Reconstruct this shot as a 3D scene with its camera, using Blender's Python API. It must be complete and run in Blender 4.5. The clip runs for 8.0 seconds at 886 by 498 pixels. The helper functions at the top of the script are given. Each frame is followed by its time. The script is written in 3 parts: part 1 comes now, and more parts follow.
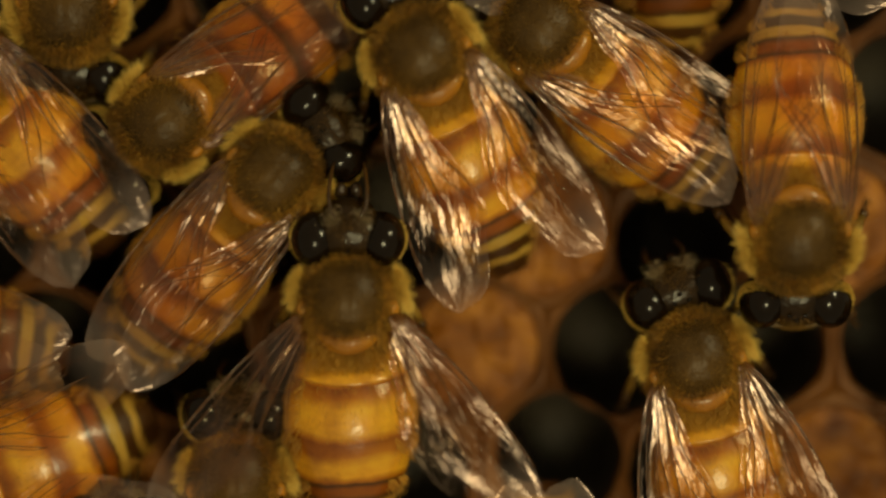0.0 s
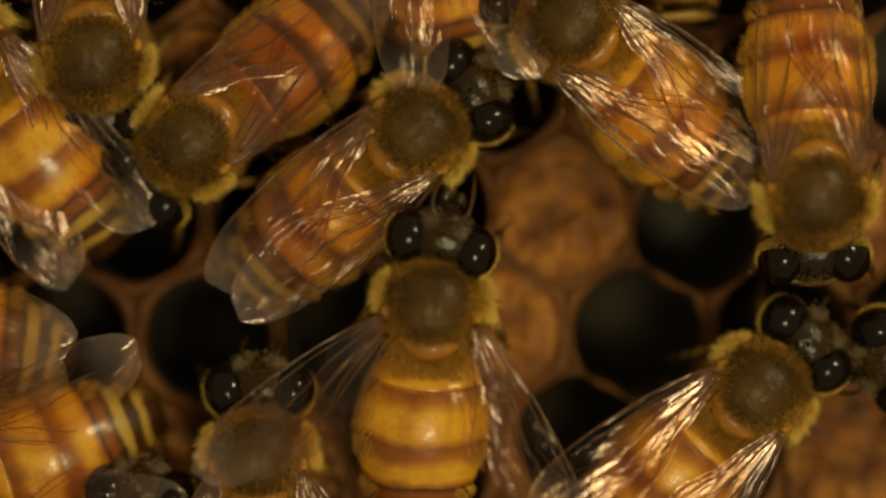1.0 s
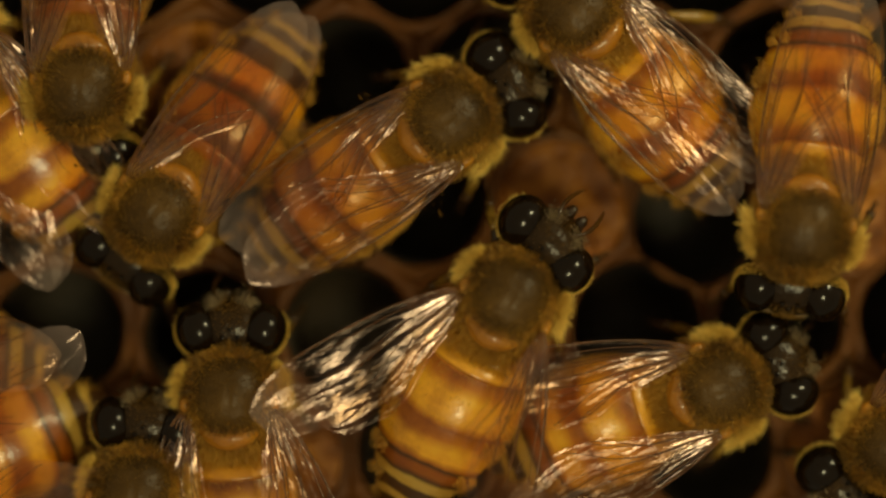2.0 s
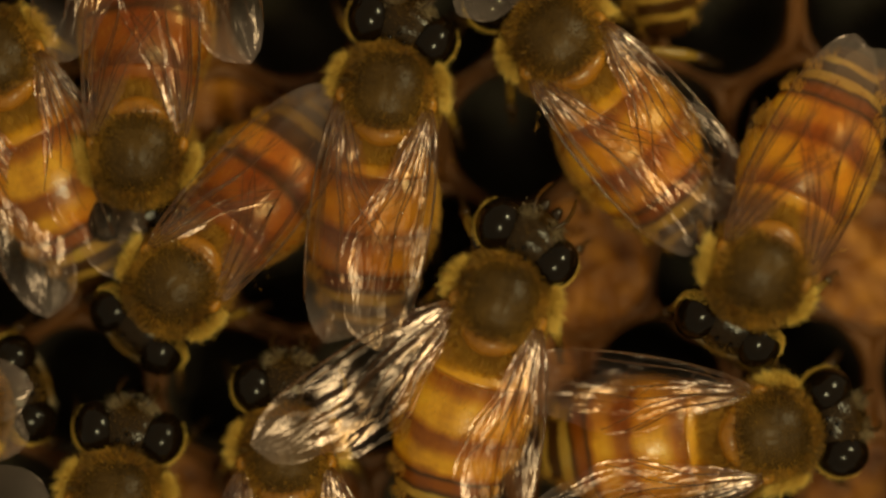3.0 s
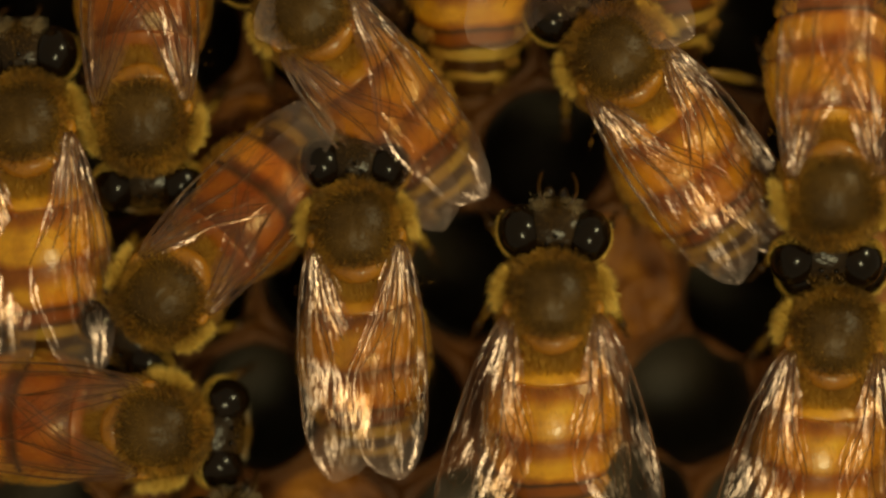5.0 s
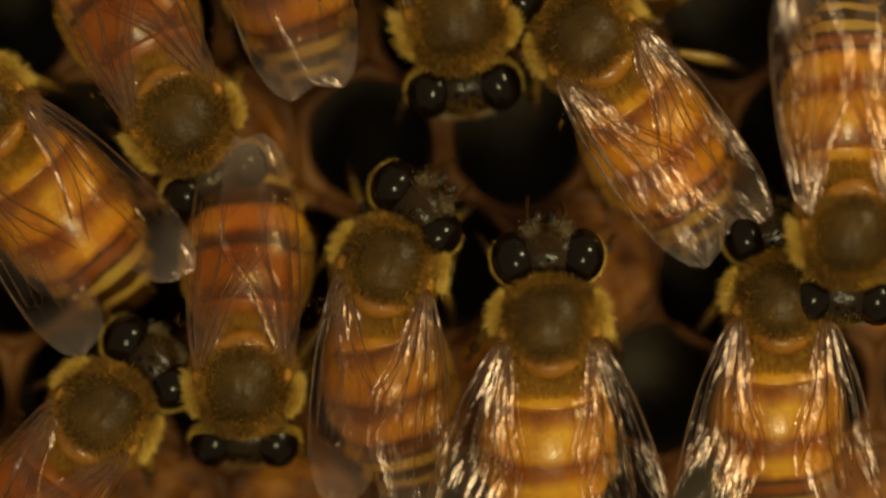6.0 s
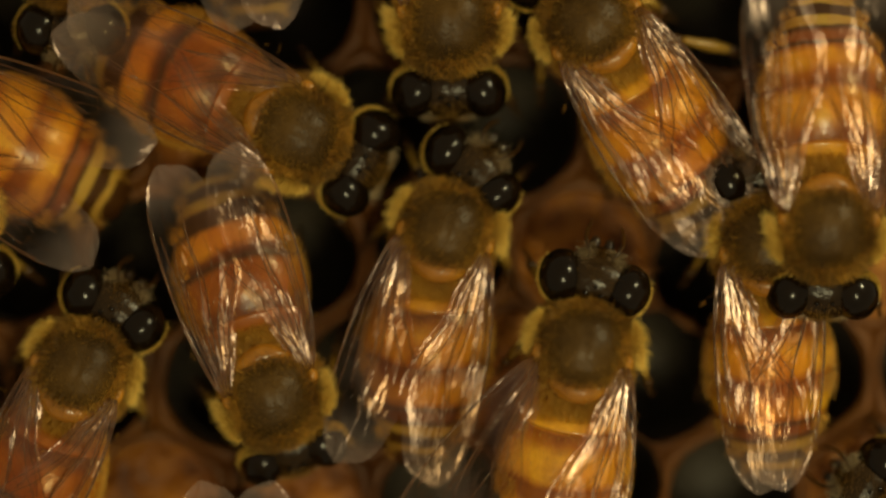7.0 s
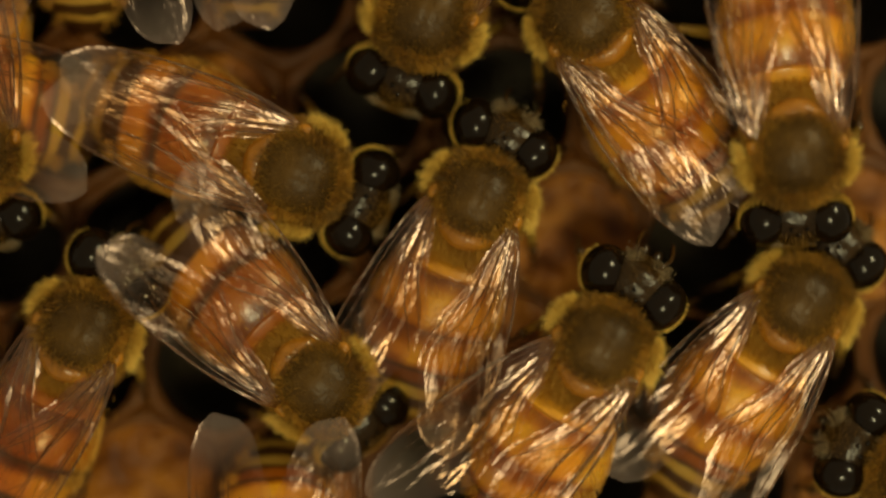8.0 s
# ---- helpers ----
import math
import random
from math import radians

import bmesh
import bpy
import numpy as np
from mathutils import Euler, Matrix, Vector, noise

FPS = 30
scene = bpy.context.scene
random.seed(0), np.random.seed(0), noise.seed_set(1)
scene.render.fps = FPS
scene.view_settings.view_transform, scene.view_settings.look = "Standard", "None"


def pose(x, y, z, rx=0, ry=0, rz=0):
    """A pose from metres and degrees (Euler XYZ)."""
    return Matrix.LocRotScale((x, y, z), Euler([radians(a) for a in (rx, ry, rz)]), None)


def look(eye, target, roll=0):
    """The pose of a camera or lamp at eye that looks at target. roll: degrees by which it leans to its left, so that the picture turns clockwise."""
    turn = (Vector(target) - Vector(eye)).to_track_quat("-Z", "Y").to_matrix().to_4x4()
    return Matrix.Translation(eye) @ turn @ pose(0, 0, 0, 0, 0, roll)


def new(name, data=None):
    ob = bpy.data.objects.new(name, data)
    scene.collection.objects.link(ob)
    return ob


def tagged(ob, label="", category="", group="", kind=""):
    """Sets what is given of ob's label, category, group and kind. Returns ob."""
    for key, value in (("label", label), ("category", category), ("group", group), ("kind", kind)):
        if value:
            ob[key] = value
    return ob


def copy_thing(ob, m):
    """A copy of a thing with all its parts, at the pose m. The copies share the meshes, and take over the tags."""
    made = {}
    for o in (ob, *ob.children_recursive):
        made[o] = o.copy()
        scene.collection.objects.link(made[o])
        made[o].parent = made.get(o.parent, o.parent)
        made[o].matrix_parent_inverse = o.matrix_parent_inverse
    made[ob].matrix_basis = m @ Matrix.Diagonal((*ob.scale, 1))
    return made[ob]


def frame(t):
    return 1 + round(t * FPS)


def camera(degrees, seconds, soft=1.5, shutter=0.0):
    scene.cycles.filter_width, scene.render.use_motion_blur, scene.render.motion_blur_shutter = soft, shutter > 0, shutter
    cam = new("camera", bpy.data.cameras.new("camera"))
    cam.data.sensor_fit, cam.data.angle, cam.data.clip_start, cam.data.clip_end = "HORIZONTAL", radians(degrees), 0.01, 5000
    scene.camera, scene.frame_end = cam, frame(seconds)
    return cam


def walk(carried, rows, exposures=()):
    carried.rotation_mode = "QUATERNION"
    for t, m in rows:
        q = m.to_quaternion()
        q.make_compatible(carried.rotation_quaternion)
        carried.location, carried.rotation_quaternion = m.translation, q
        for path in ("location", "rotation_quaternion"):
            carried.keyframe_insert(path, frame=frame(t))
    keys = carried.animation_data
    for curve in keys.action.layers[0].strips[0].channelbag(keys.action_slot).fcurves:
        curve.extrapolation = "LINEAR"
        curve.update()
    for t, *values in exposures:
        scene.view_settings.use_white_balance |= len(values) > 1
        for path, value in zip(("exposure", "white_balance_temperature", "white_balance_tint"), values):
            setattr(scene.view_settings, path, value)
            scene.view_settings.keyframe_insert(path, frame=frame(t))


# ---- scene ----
# ---- camera ----
# a close-up camera that looks straight down at a honeycomb, with a slight drift of the hand
EYE_Z = 0.11157
cam = camera(16.0, 8.0, soft=2.4, shutter=0.4)
cam.data.dof.use_dof = True
cam.data.dof.focus_distance = EYE_Z - 0.0044
cam.data.dof.aperture_fstop = 13.0
walk(cam, [(t, pose(x / 1000, y / 1000, EYE_Z)) for t, x, y in (
    (0.0, 2.400, -1.900),
    (0.5, 1.920, -2.440),
    (1.0, 1.700, -2.500),
    (1.5, 2.240, -2.400),
    (1.7, 2.120, -2.960),
    (2.8, 1.000, -1.100),
    (3.0, 1.000, -0.700),
    (3.5, 0.300, 0.280),
    (4.0, 0.280, 0.140),
    (4.5, -0.000, 0.000),
    (5.0, -0.080, -0.120),
    (5.2, -0.060, 0.000),
    (6.3, 1.100, -0.760),
    (6.5, 1.000, -0.840),
    (7.0, 1.000, -0.960),
    (7.5, 1.140, -1.360),
    (8.0, 1.320, -1.600),
)], exposures=[(0.0, 0.0), (6.5, 0.0), (8.0, 0.12)])

# ---- light: a small warm lamp beside the lens, an added fill lamp, a dim room ----
world = bpy.data.worlds.new("room")
scene.world = world
world.use_nodes = True
world.node_tree.nodes["Background"].inputs["Color"].default_value = (1.0, 0.80, 0.48, 1)
world.node_tree.nodes["Background"].inputs["Strength"].default_value = 0.24


def area_lamp(name, eye, target, size, watts, colour):
    data = bpy.data.lights.new(name, "AREA")
    data.shape, data.size, data.energy, data.color = "DISK", size, watts, colour
    ob = new(name, data)
    ob.matrix_world = look(eye, target)
    return ob


area_lamp("lamp", (0.018, -0.034, 0.120), (0.004, 0, 0), 0.019, 0.040, (1.0, 0.895, 0.48))
# unseen fill, added to brighten the bees on the upper right
area_lamp("second_lamp", (0.085, 0.055, 0.085), (0.006, 0.004, 0), 0.016, 0.049, (1.0, 0.895, 0.48))

# ---- materials ----
def shader(name, rough=0.5, coat=0.0, spec=0.5):
    m = bpy.data.materials.new(name)
    m.use_nodes = True
    b = m.node_tree.nodes["Principled BSDF"]
    b.inputs["Roughness"].default_value = rough
    b.inputs["Coat Weight"].default_value = coat
    b.inputs["Coat Roughness"].default_value = 0.12
    b.inputs["Specular IOR Level"].default_value = spec
    return m, m.node_tree.nodes, m.node_tree.links, b


def noise_node(nodes, links, scale, detail=4.0, coord="Object"):
    tex = nodes.new("ShaderNodeTexNoise")
    tex.inputs["Scale"].default_value = scale
    tex.inputs["Detail"].default_value = detail
    at = nodes.new("ShaderNodeTexCoord")
    links.new(at.outputs[coord], tex.inputs["Vector"])
    return tex


def ramp(nodes, stops):
    r = nodes.new("ShaderNodeValToRGB")
    while len(r.color_ramp.elements) < len(stops):
        r.color_ramp.elements.new(0.5)
    for e, (p, c) in zip(r.color_ramp.elements, stops):
        e.position, e.color = p, (*c, 1)
    return r


def bump(nodes, links, height, b, strength, depth):
    n = nodes.new("ShaderNodeBump")
    n.inputs["Strength"].default_value = strength
    n.inputs["Distance"].default_value = depth
    links.new(height, n.inputs["Height"])
    links.new(n.outputs["Normal"], b.inputs["Normal"])
    links.new(n.outputs["Normal"], b.inputs["Coat Normal"])
    return n


def mottled(name, stops, scale, rough=0.5, coat=0.0, relief=0.4, depth=0.00005, fine=9000.0, spec=0.5):
    """Mottled colour at one scale, relief at a finer one."""
    m, nodes, links, b = shader(name, rough, coat, spec)
    tex = noise_node(nodes, links, scale)
    r = ramp(nodes, stops)
    links.new(tex.outputs["Fac"], r.inputs["Fac"])
    links.new(r.outputs["Color"], b.inputs["Base Color"])
    f = noise_node(nodes, links, fine, 3.0)
    bump(nodes, links, f.outputs["Fac"], b, relief, depth)
    return m


def abdomen_material(name, stops):
    """Pigment rings across the abdomen, with some painted shade, by the share of its length from the waist to the tail.
    """
    m, nodes, links, b = shader(name, 0.34, 0.35, 0.45)
    b.inputs["Coat Roughness"].default_value = 0.16
    at = nodes.new("ShaderNodeTexCoord")
    sep = nodes.new("ShaderNodeSeparateXYZ")
    links.new(at.outputs["Object"], sep.inputs["Vector"])
    wob = noise_node(nodes, links, 480.0, 4.0)
    mul = nodes.new("ShaderNodeMath")
    mul.operation = "MULTIPLY_ADD"
    links.new(sep.outputs["Y"], mul.inputs[0])
    mul.inputs[1].default_value = -1000 / 7.0
    add = nodes.new("ShaderNodeMath")
    add.operation = "MULTIPLY_ADD"
    links.new(wob.outputs["Fac"], add.inputs[0])
    add.inputs[1].default_value = 0.09
    add.inputs[2].default_value = -0.045
    # the rings bow towards the tail along the back
    across = nodes.new("ShaderNodeMath")
    across.operation = "MULTIPLY"
    links.new(sep.outputs["X"], across.inputs[0])
    links.new(sep.outputs["X"], across.inputs[1])
    bow = nodes.new("ShaderNodeMath")
    bow.operation = "MULTIPLY_ADD"
    links.new(across.outputs[0], bow.inputs[0])
    bow.inputs[1].default_value = 0.10e6 / 7.0
    links.new(add.outputs[0], bow.inputs[2])
    links.new(bow.outputs[0], mul.inputs[2])
    r = ramp(nodes, stops)
    links.new(mul.outputs[0], r.inputs["Fac"])
    blot = noise_node(nodes, links, 300.0, 5.0)
    mix = nodes.new("ShaderNodeMix")
    mix.data_type, mix.blend_type = "RGBA", "MULTIPLY"
    mix.inputs["Factor"].default_value = 0.75
    br = ramp(nodes, [(0.36, (0.42, 0.22, 0.10)), (0.50, (0.88, 0.72, 0.55)), (0.62, (1, 1, 1))])
    speck = noise_node(nodes, links, 1500.0, 6.0)
    both = nodes.new("ShaderNodeMix")
    both.inputs["Factor"].default_value = 0.38
    links.new(blot.outputs["Fac"], both.inputs["A"])
    links.new(speck.outputs["Fac"], both.inputs["B"])
    links.new(both.outputs["Result"], br.inputs["Fac"])
    links.new(r.outputs["Color"], mix.inputs["A"])
    links.new(br.outputs["Color"], mix.inputs["B"])
    links.new(mix.outputs["Result"], b.inputs["Base Color"])
    f = noise_node(nodes, links, 900.0, 6.0)
    bump(nodes, links, f.outputs["Fac"], b, 0.40, 0.00016)
    return m


def banded(amber, deep, umber, dark, pale):
    """Amber plates with red-brown rear margins, and shade put into the colour behind each edge; the last plates are
    dark with a pale front edge.
    """
    honey = tuple(min(1.0, c * 1.1) for c in amber)
    return [(0.00, deep), (0.10, amber), (0.15, honey), (0.175, deep), (0.186, umber), (0.24, deep), (0.30, amber), (0.38, honey), (0.43, amber), (0.462, deep), (0.476, umber), (0.53, deep),
            (0.585, amber), (0.64, honey), (0.672, deep), (0.69, dark), (0.715, umber), (0.745, umber), (0.772, dark), (0.788, pale), (0.822, pale), (0.834, dark), (0.885, dark), (0.897, pale), (0.922, pale), (0.932, dark), (1.0, dark)]


def saddled(russet, deep, orange, dark, pale):
    """Russet front plates with their shade put into the deep colour, one bright orange plate, then dark rings with pale
    edges.
    """
    return [(0.00, deep), (0.10, russet), (0.165, russet), (0.184, deep), (0.23, deep), (0.29, russet), (0.44, russet), (0.474, dark), (0.51, deep), (0.56, orange), (0.65, orange),
            (0.685, dark), (0.77, dark), (0.786, pale), (0.822, pale), (0.834, dark), (0.885, dark), (0.897, pale), (0.922, pale), (0.932, dark), (1.0, dark)]


def wing_membrane():
    """A clear film: it lets light through and mirrors the lamp in its pleats and crinkles."""
    m = bpy.data.materials.new("wing_membrane")
    m.use_nodes = True
    nodes, links = m.node_tree.nodes, m.node_tree.links
    nodes.clear()
    out = nodes.new("ShaderNodeOutputMaterial")
    clear = nodes.new("ShaderNodeBsdfTransparent")
    clear.inputs["Color"].default_value = (0.97, 0.90, 0.78, 1)
    gloss = nodes.new("ShaderNodeBsdfAnisotropic")
    gloss.distribution = "BECKMANN"
    gloss.inputs["Color"].default_value = (1.0, 0.73, 0.64, 1)
    gloss.inputs["Roughness"].default_value = 0.20
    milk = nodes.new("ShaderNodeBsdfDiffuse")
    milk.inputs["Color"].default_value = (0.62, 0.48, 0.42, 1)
    mix = nodes.new("ShaderNodeMixShader")
    patch = noise_node(nodes, links, 420.0, 2.0)
    amount = ramp(nodes, [(0.42, (0.005, 0.005, 0.005)), (0.64, (0.105, 0.105, 0.105))])
    links.new(patch.outputs["Fac"], amount.inputs["Fac"])
    links.new(amount.outputs["Color"], mix.inputs["Fac"])
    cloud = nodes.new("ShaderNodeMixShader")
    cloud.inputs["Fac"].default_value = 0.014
    # the film grows whiter and less clear towards its tip
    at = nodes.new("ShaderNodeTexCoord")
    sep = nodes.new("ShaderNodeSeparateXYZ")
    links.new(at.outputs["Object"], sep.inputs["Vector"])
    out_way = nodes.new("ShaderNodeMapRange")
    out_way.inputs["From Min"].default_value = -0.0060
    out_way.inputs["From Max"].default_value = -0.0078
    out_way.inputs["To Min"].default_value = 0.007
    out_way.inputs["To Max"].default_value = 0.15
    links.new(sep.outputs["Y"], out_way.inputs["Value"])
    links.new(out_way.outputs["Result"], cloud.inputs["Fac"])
    # crinkles run along the wing
    tex = noise_node(nodes, links, 560.0, 5.0)
    along = nodes.new("ShaderNodeMapping")
    along.inputs["Scale"].default_value = (1.0, 0.30, 1.0)
    links.new(at.outputs["Object"], along.inputs["Vector"])
    links.new(along.outputs["Vector"], tex.inputs["Vector"])
    b = nodes.new("ShaderNodeBump")
    b.inputs["Strength"].default_value = 0.48
    b.inputs["Distance"].default_value = 0.00060
    links.new(tex.outputs["Fac"], b.inputs["Height"])
    links.new(b.outputs["Normal"], gloss.inputs["Normal"])
    links.new(clear.outputs[0], cloud.inputs[1])
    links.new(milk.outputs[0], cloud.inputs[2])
    links.new(cloud.outputs[0], mix.inputs[1])
    links.new(gloss.outputs[0], mix.inputs[2])
    links.new(mix.outputs[0], out.inputs["Surface"])
    return m


WAX = mottled("wax", [(0.3, (0.065, 0.021, 0.003)), (0.5, (0.145, 0.050, 0.007)), (0.7, (0.23, 0.088, 0.014))], 260.0, 0.5, 0.0, 0.6, 0.00014, 2600.0, 0.35)
CAPPING = mottled("capping_wax", [(0.32, (0.11, 0.030, 0.003)), (0.5, (0.27, 0.088, 0.006)), (0.68, (0.50, 0.195, 0.018))], 640.0, 0.5, 0.0, 0.85, 0.0005, 1300.0, 0.35)
CELL_DARK = mottled("old_cocoon_lining", [(0.3, (0.060, 0.048, 0.036)), (0.7, (0.11, 0.086, 0.062))], 400.0, 0.6, 0.0, 0.3)
AMBER_ABDOMEN = abdomen_material("amber_abdomen", banded((0.80, 0.43, 0.024), (0.47, 0.172, 0.007), (0.30, 0.092, 0.004), (0.070, 0.030, 0.005), (0.56, 0.38, 0.075)))
HONEY_ABDOMEN = abdomen_material("honey_abdomen", banded((0.58, 0.285, 0.016), (0.34, 0.128, 0.006), (0.16, 0.048, 0.003), (0.062, 0.026, 0.004), (0.46, 0.31, 0.060)))
RUSSET_ABDOMEN = abdomen_material("russet_abdomen", saddled((0.40, 0.132, 0.005), (0.18, 0.050, 0.002), (0.76, 0.35, 0.014), (0.065, 0.026, 0.004), (0.48, 0.33, 0.065)))
SCUTUM = mottled("scutum_cuticle", [(0.3, (0.036, 0.018, 0.003)), (0.7, (0.135, 0.068, 0.010))], 420.0, 0.42, 0.0, 0.6, 0.00012, 1800.0, 0.26)
THORAX_CUTICLE = mottled("thorax_cuticle", [(0.3, (0.10, 0.038, 0.005)), (0.7, (0.34, 0.140, 0.012))], 600.0, 0.5, 0.0)
AMBER_CUTICLE = mottled("amber_cuticle", [(0.3, (0.28, 0.098, 0.006)), (0.7, (0.66, 0.280, 0.018))], 600.0, 0.36, 0.25, 0.7, 0.00010, 2200.0)
HEAD_CUTICLE = mottled("head_cuticle", [(0.3, (0.008, 0.004, 0.001)), (0.7, (0.036, 0.018, 0.004))], 700.0, 0.24, 0.0, 0.6, 0.00012, 2200.0, 0.28)
EYE = mottled("compound_eye", [(0.3, (0.003, 0.002, 0.001)), (0.7, (0.012, 0.006, 0.002))], 500.0, 0.17, 0.0, 0.1, 0.00001, 20000.0, 0.28)
LEG = mottled("leg_cuticle", [(0.3, (0.020, 0.010, 0.003)), (0.7, (0.10, 0.045, 0.008))], 350.0, 0.28, 0.3)
SHIN = mottled("amber_shin_cuticle", [(0.35, (0.10, 0.048, 0.006)), (0.65, (0.42, 0.25, 0.038))], 420.0, 0.28, 0.3)
FUR = mottled("golden_fur", [(0.3, (0.32, 0.140, 0.011)), (0.7, (0.64, 0.335, 0.034))], 600.0, 0.6, 0.0)
DARK_FUR = mottled("olive_fur", [(0.3, (0.080, 0.040, 0.006)), (0.7, (0.28, 0.142, 0.014))], 600.0, 0.6, 0.0)
PALE_FUR = mottled("pale_yellow_fur", [(0.3, (0.62, 0.38, 0.05)), (0.7, (0.90, 0.64, 0.14))], 700.0, 0.6, 0.0)
GREY_FUR = mottled("grey_tan_fuzz", [(0.3, (0.26, 0.19, 0.10)), (0.7, (0.52, 0.40, 0.24))], 900.0, 0.55, 0.0)
VEIN = mottled("wing_vein", [(0.3, (0.060, 0.022, 0.004)), (0.7, (0.17, 0.062, 0.009))], 900.0, 0.25, 0.6)
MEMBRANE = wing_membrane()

# ---- building helpers; sizes in millimetres ----
MM = 0.001


def part(name, bm, material, parent=None, label="", smooth=True, at=None):
    mesh = bpy.data.meshes.new(name)
    bmesh.ops.scale(bm, vec=(MM, MM, MM), verts=bm.verts)
    bm.to_mesh(mesh)
    bm.free()
    for p in mesh.polygons:
        p.use_smooth = smooth
    mesh.materials.append(material)
    ob = new(name, mesh)
    if parent:
        ob.parent = parent
    if at:
        ob.matrix_basis = at
    return tagged(ob, label)


def place(x, y, z, rx=0, ry=0, rz=0):
    return pose(x * MM, y * MM, z * MM, rx, ry, rz)


def loft(bm, rings, closed_ends=True):
    """Skin a list of equal rings of points."""
    vs = [[bm.verts.new(p) for p in ring] for ring in rings]
    n = len(vs[0])
    for a, b in zip(vs, vs[1:]):
        for i in range(n):
            bm.faces.new((a[i], a[(i + 1) % n], b[(i + 1) % n], b[i]))
    if closed_ends:
        bm.faces.new(vs[0][::-1])
        bm.faces.new(vs[-1])
    return vs


def tube(bm, points, radii, sides=7):
    """A tapered tube along a polyline."""
    pts = [Vector(p) for p in points]
    rings = []
    for i, p in enumerate(pts):
        d = (pts[min(i + 1, len(pts) - 1)] - pts[max(i - 1, 0)]).normalized()
        a = d.cross(Vector((0, 0, 1)))
        a = a.normalized() if a.length > 1e-4 else Vector((1, 0, 0))
        b = d.cross(a)
        rings.append([p + (a * math.cos(k * 2 * math.pi / sides) + b * math.sin(k * 2 * math.pi / sides)) * radii[i] for k in range(sides)])
    loft(bm, rings)


def ellipsoid(bm, centre, size, segs=28, rings=18, bend=None):
    c = Vector(centre)
    grid = []
    for j in range(1, rings):
        th = math.pi * j / rings
        row = []
        for i in range(segs):
            ph = 2 * math.pi * i / segs
            p = Vector((size[0] * math.sin(th) * math.cos(ph), size[1] * math.cos(th), size[2] * math.sin(th) * math.sin(ph)))
            row.append(c + (bend(p) if bend else p))
        grid.append(row)
    loft(bm, grid)


def strand(bm, root, way, length, width, rng):
    """One hair: a slim bent blade of two faces."""
    way = way.normalized()
    side = way.cross(Vector((rng.uniform(-1, 1), rng.uniform(-1, 1), rng.uniform(-1, 1))))
    side = side.normalized() * width
    mid = root + way * length * 0.55
    tip = root + way * length + Vector((0, -0.12, -0.08)) * length
    a, b, c, d, e = (bm.verts.new(p) for p in (root - side, root + side, mid - side * 0.7, mid + side * 0.7, tip))
    bm.faces.new((a, b, d, c))
    bm.faces.new((c, d, e))

# ---- the honeycomb ----
PITCH = 5.1
COMB_TURN = radians(0.7)
ANCHOR = Vector((8.62, -5.48))
NUDGE = {(1, 1): (-0.4, -0.8), (-1, -1): (0.3, 0.7)}
CAPPED_CELLS = {(-1, 0), (0, 1), (1, -1), (-4, -1), (-3, -1), (2, 1), (-2, 2), (3, 0)}


def cell_centre(i, j):
    x, y = PITCH * (i - 0.5 * j), PITCH * 0.8660 * j
    c, s = math.cos(COMB_TURN), math.sin(COMB_TURN)
    dx, dy = NUDGE.get((i, j), (0, 0))
    w = noise.noise_vector(Vector((i * 3.1, j * 2.7, 1.5))) * 0.22
    return ANCHOR + Vector((x * c - y * s + dx + w.x, x * s + y * c + dy + w.y))


def crumple(p, amount=0.09):
    return p + noise.noise_vector(p * 0.9) * amount + noise.noise_vector(p * 2.6) * amount * 0.45


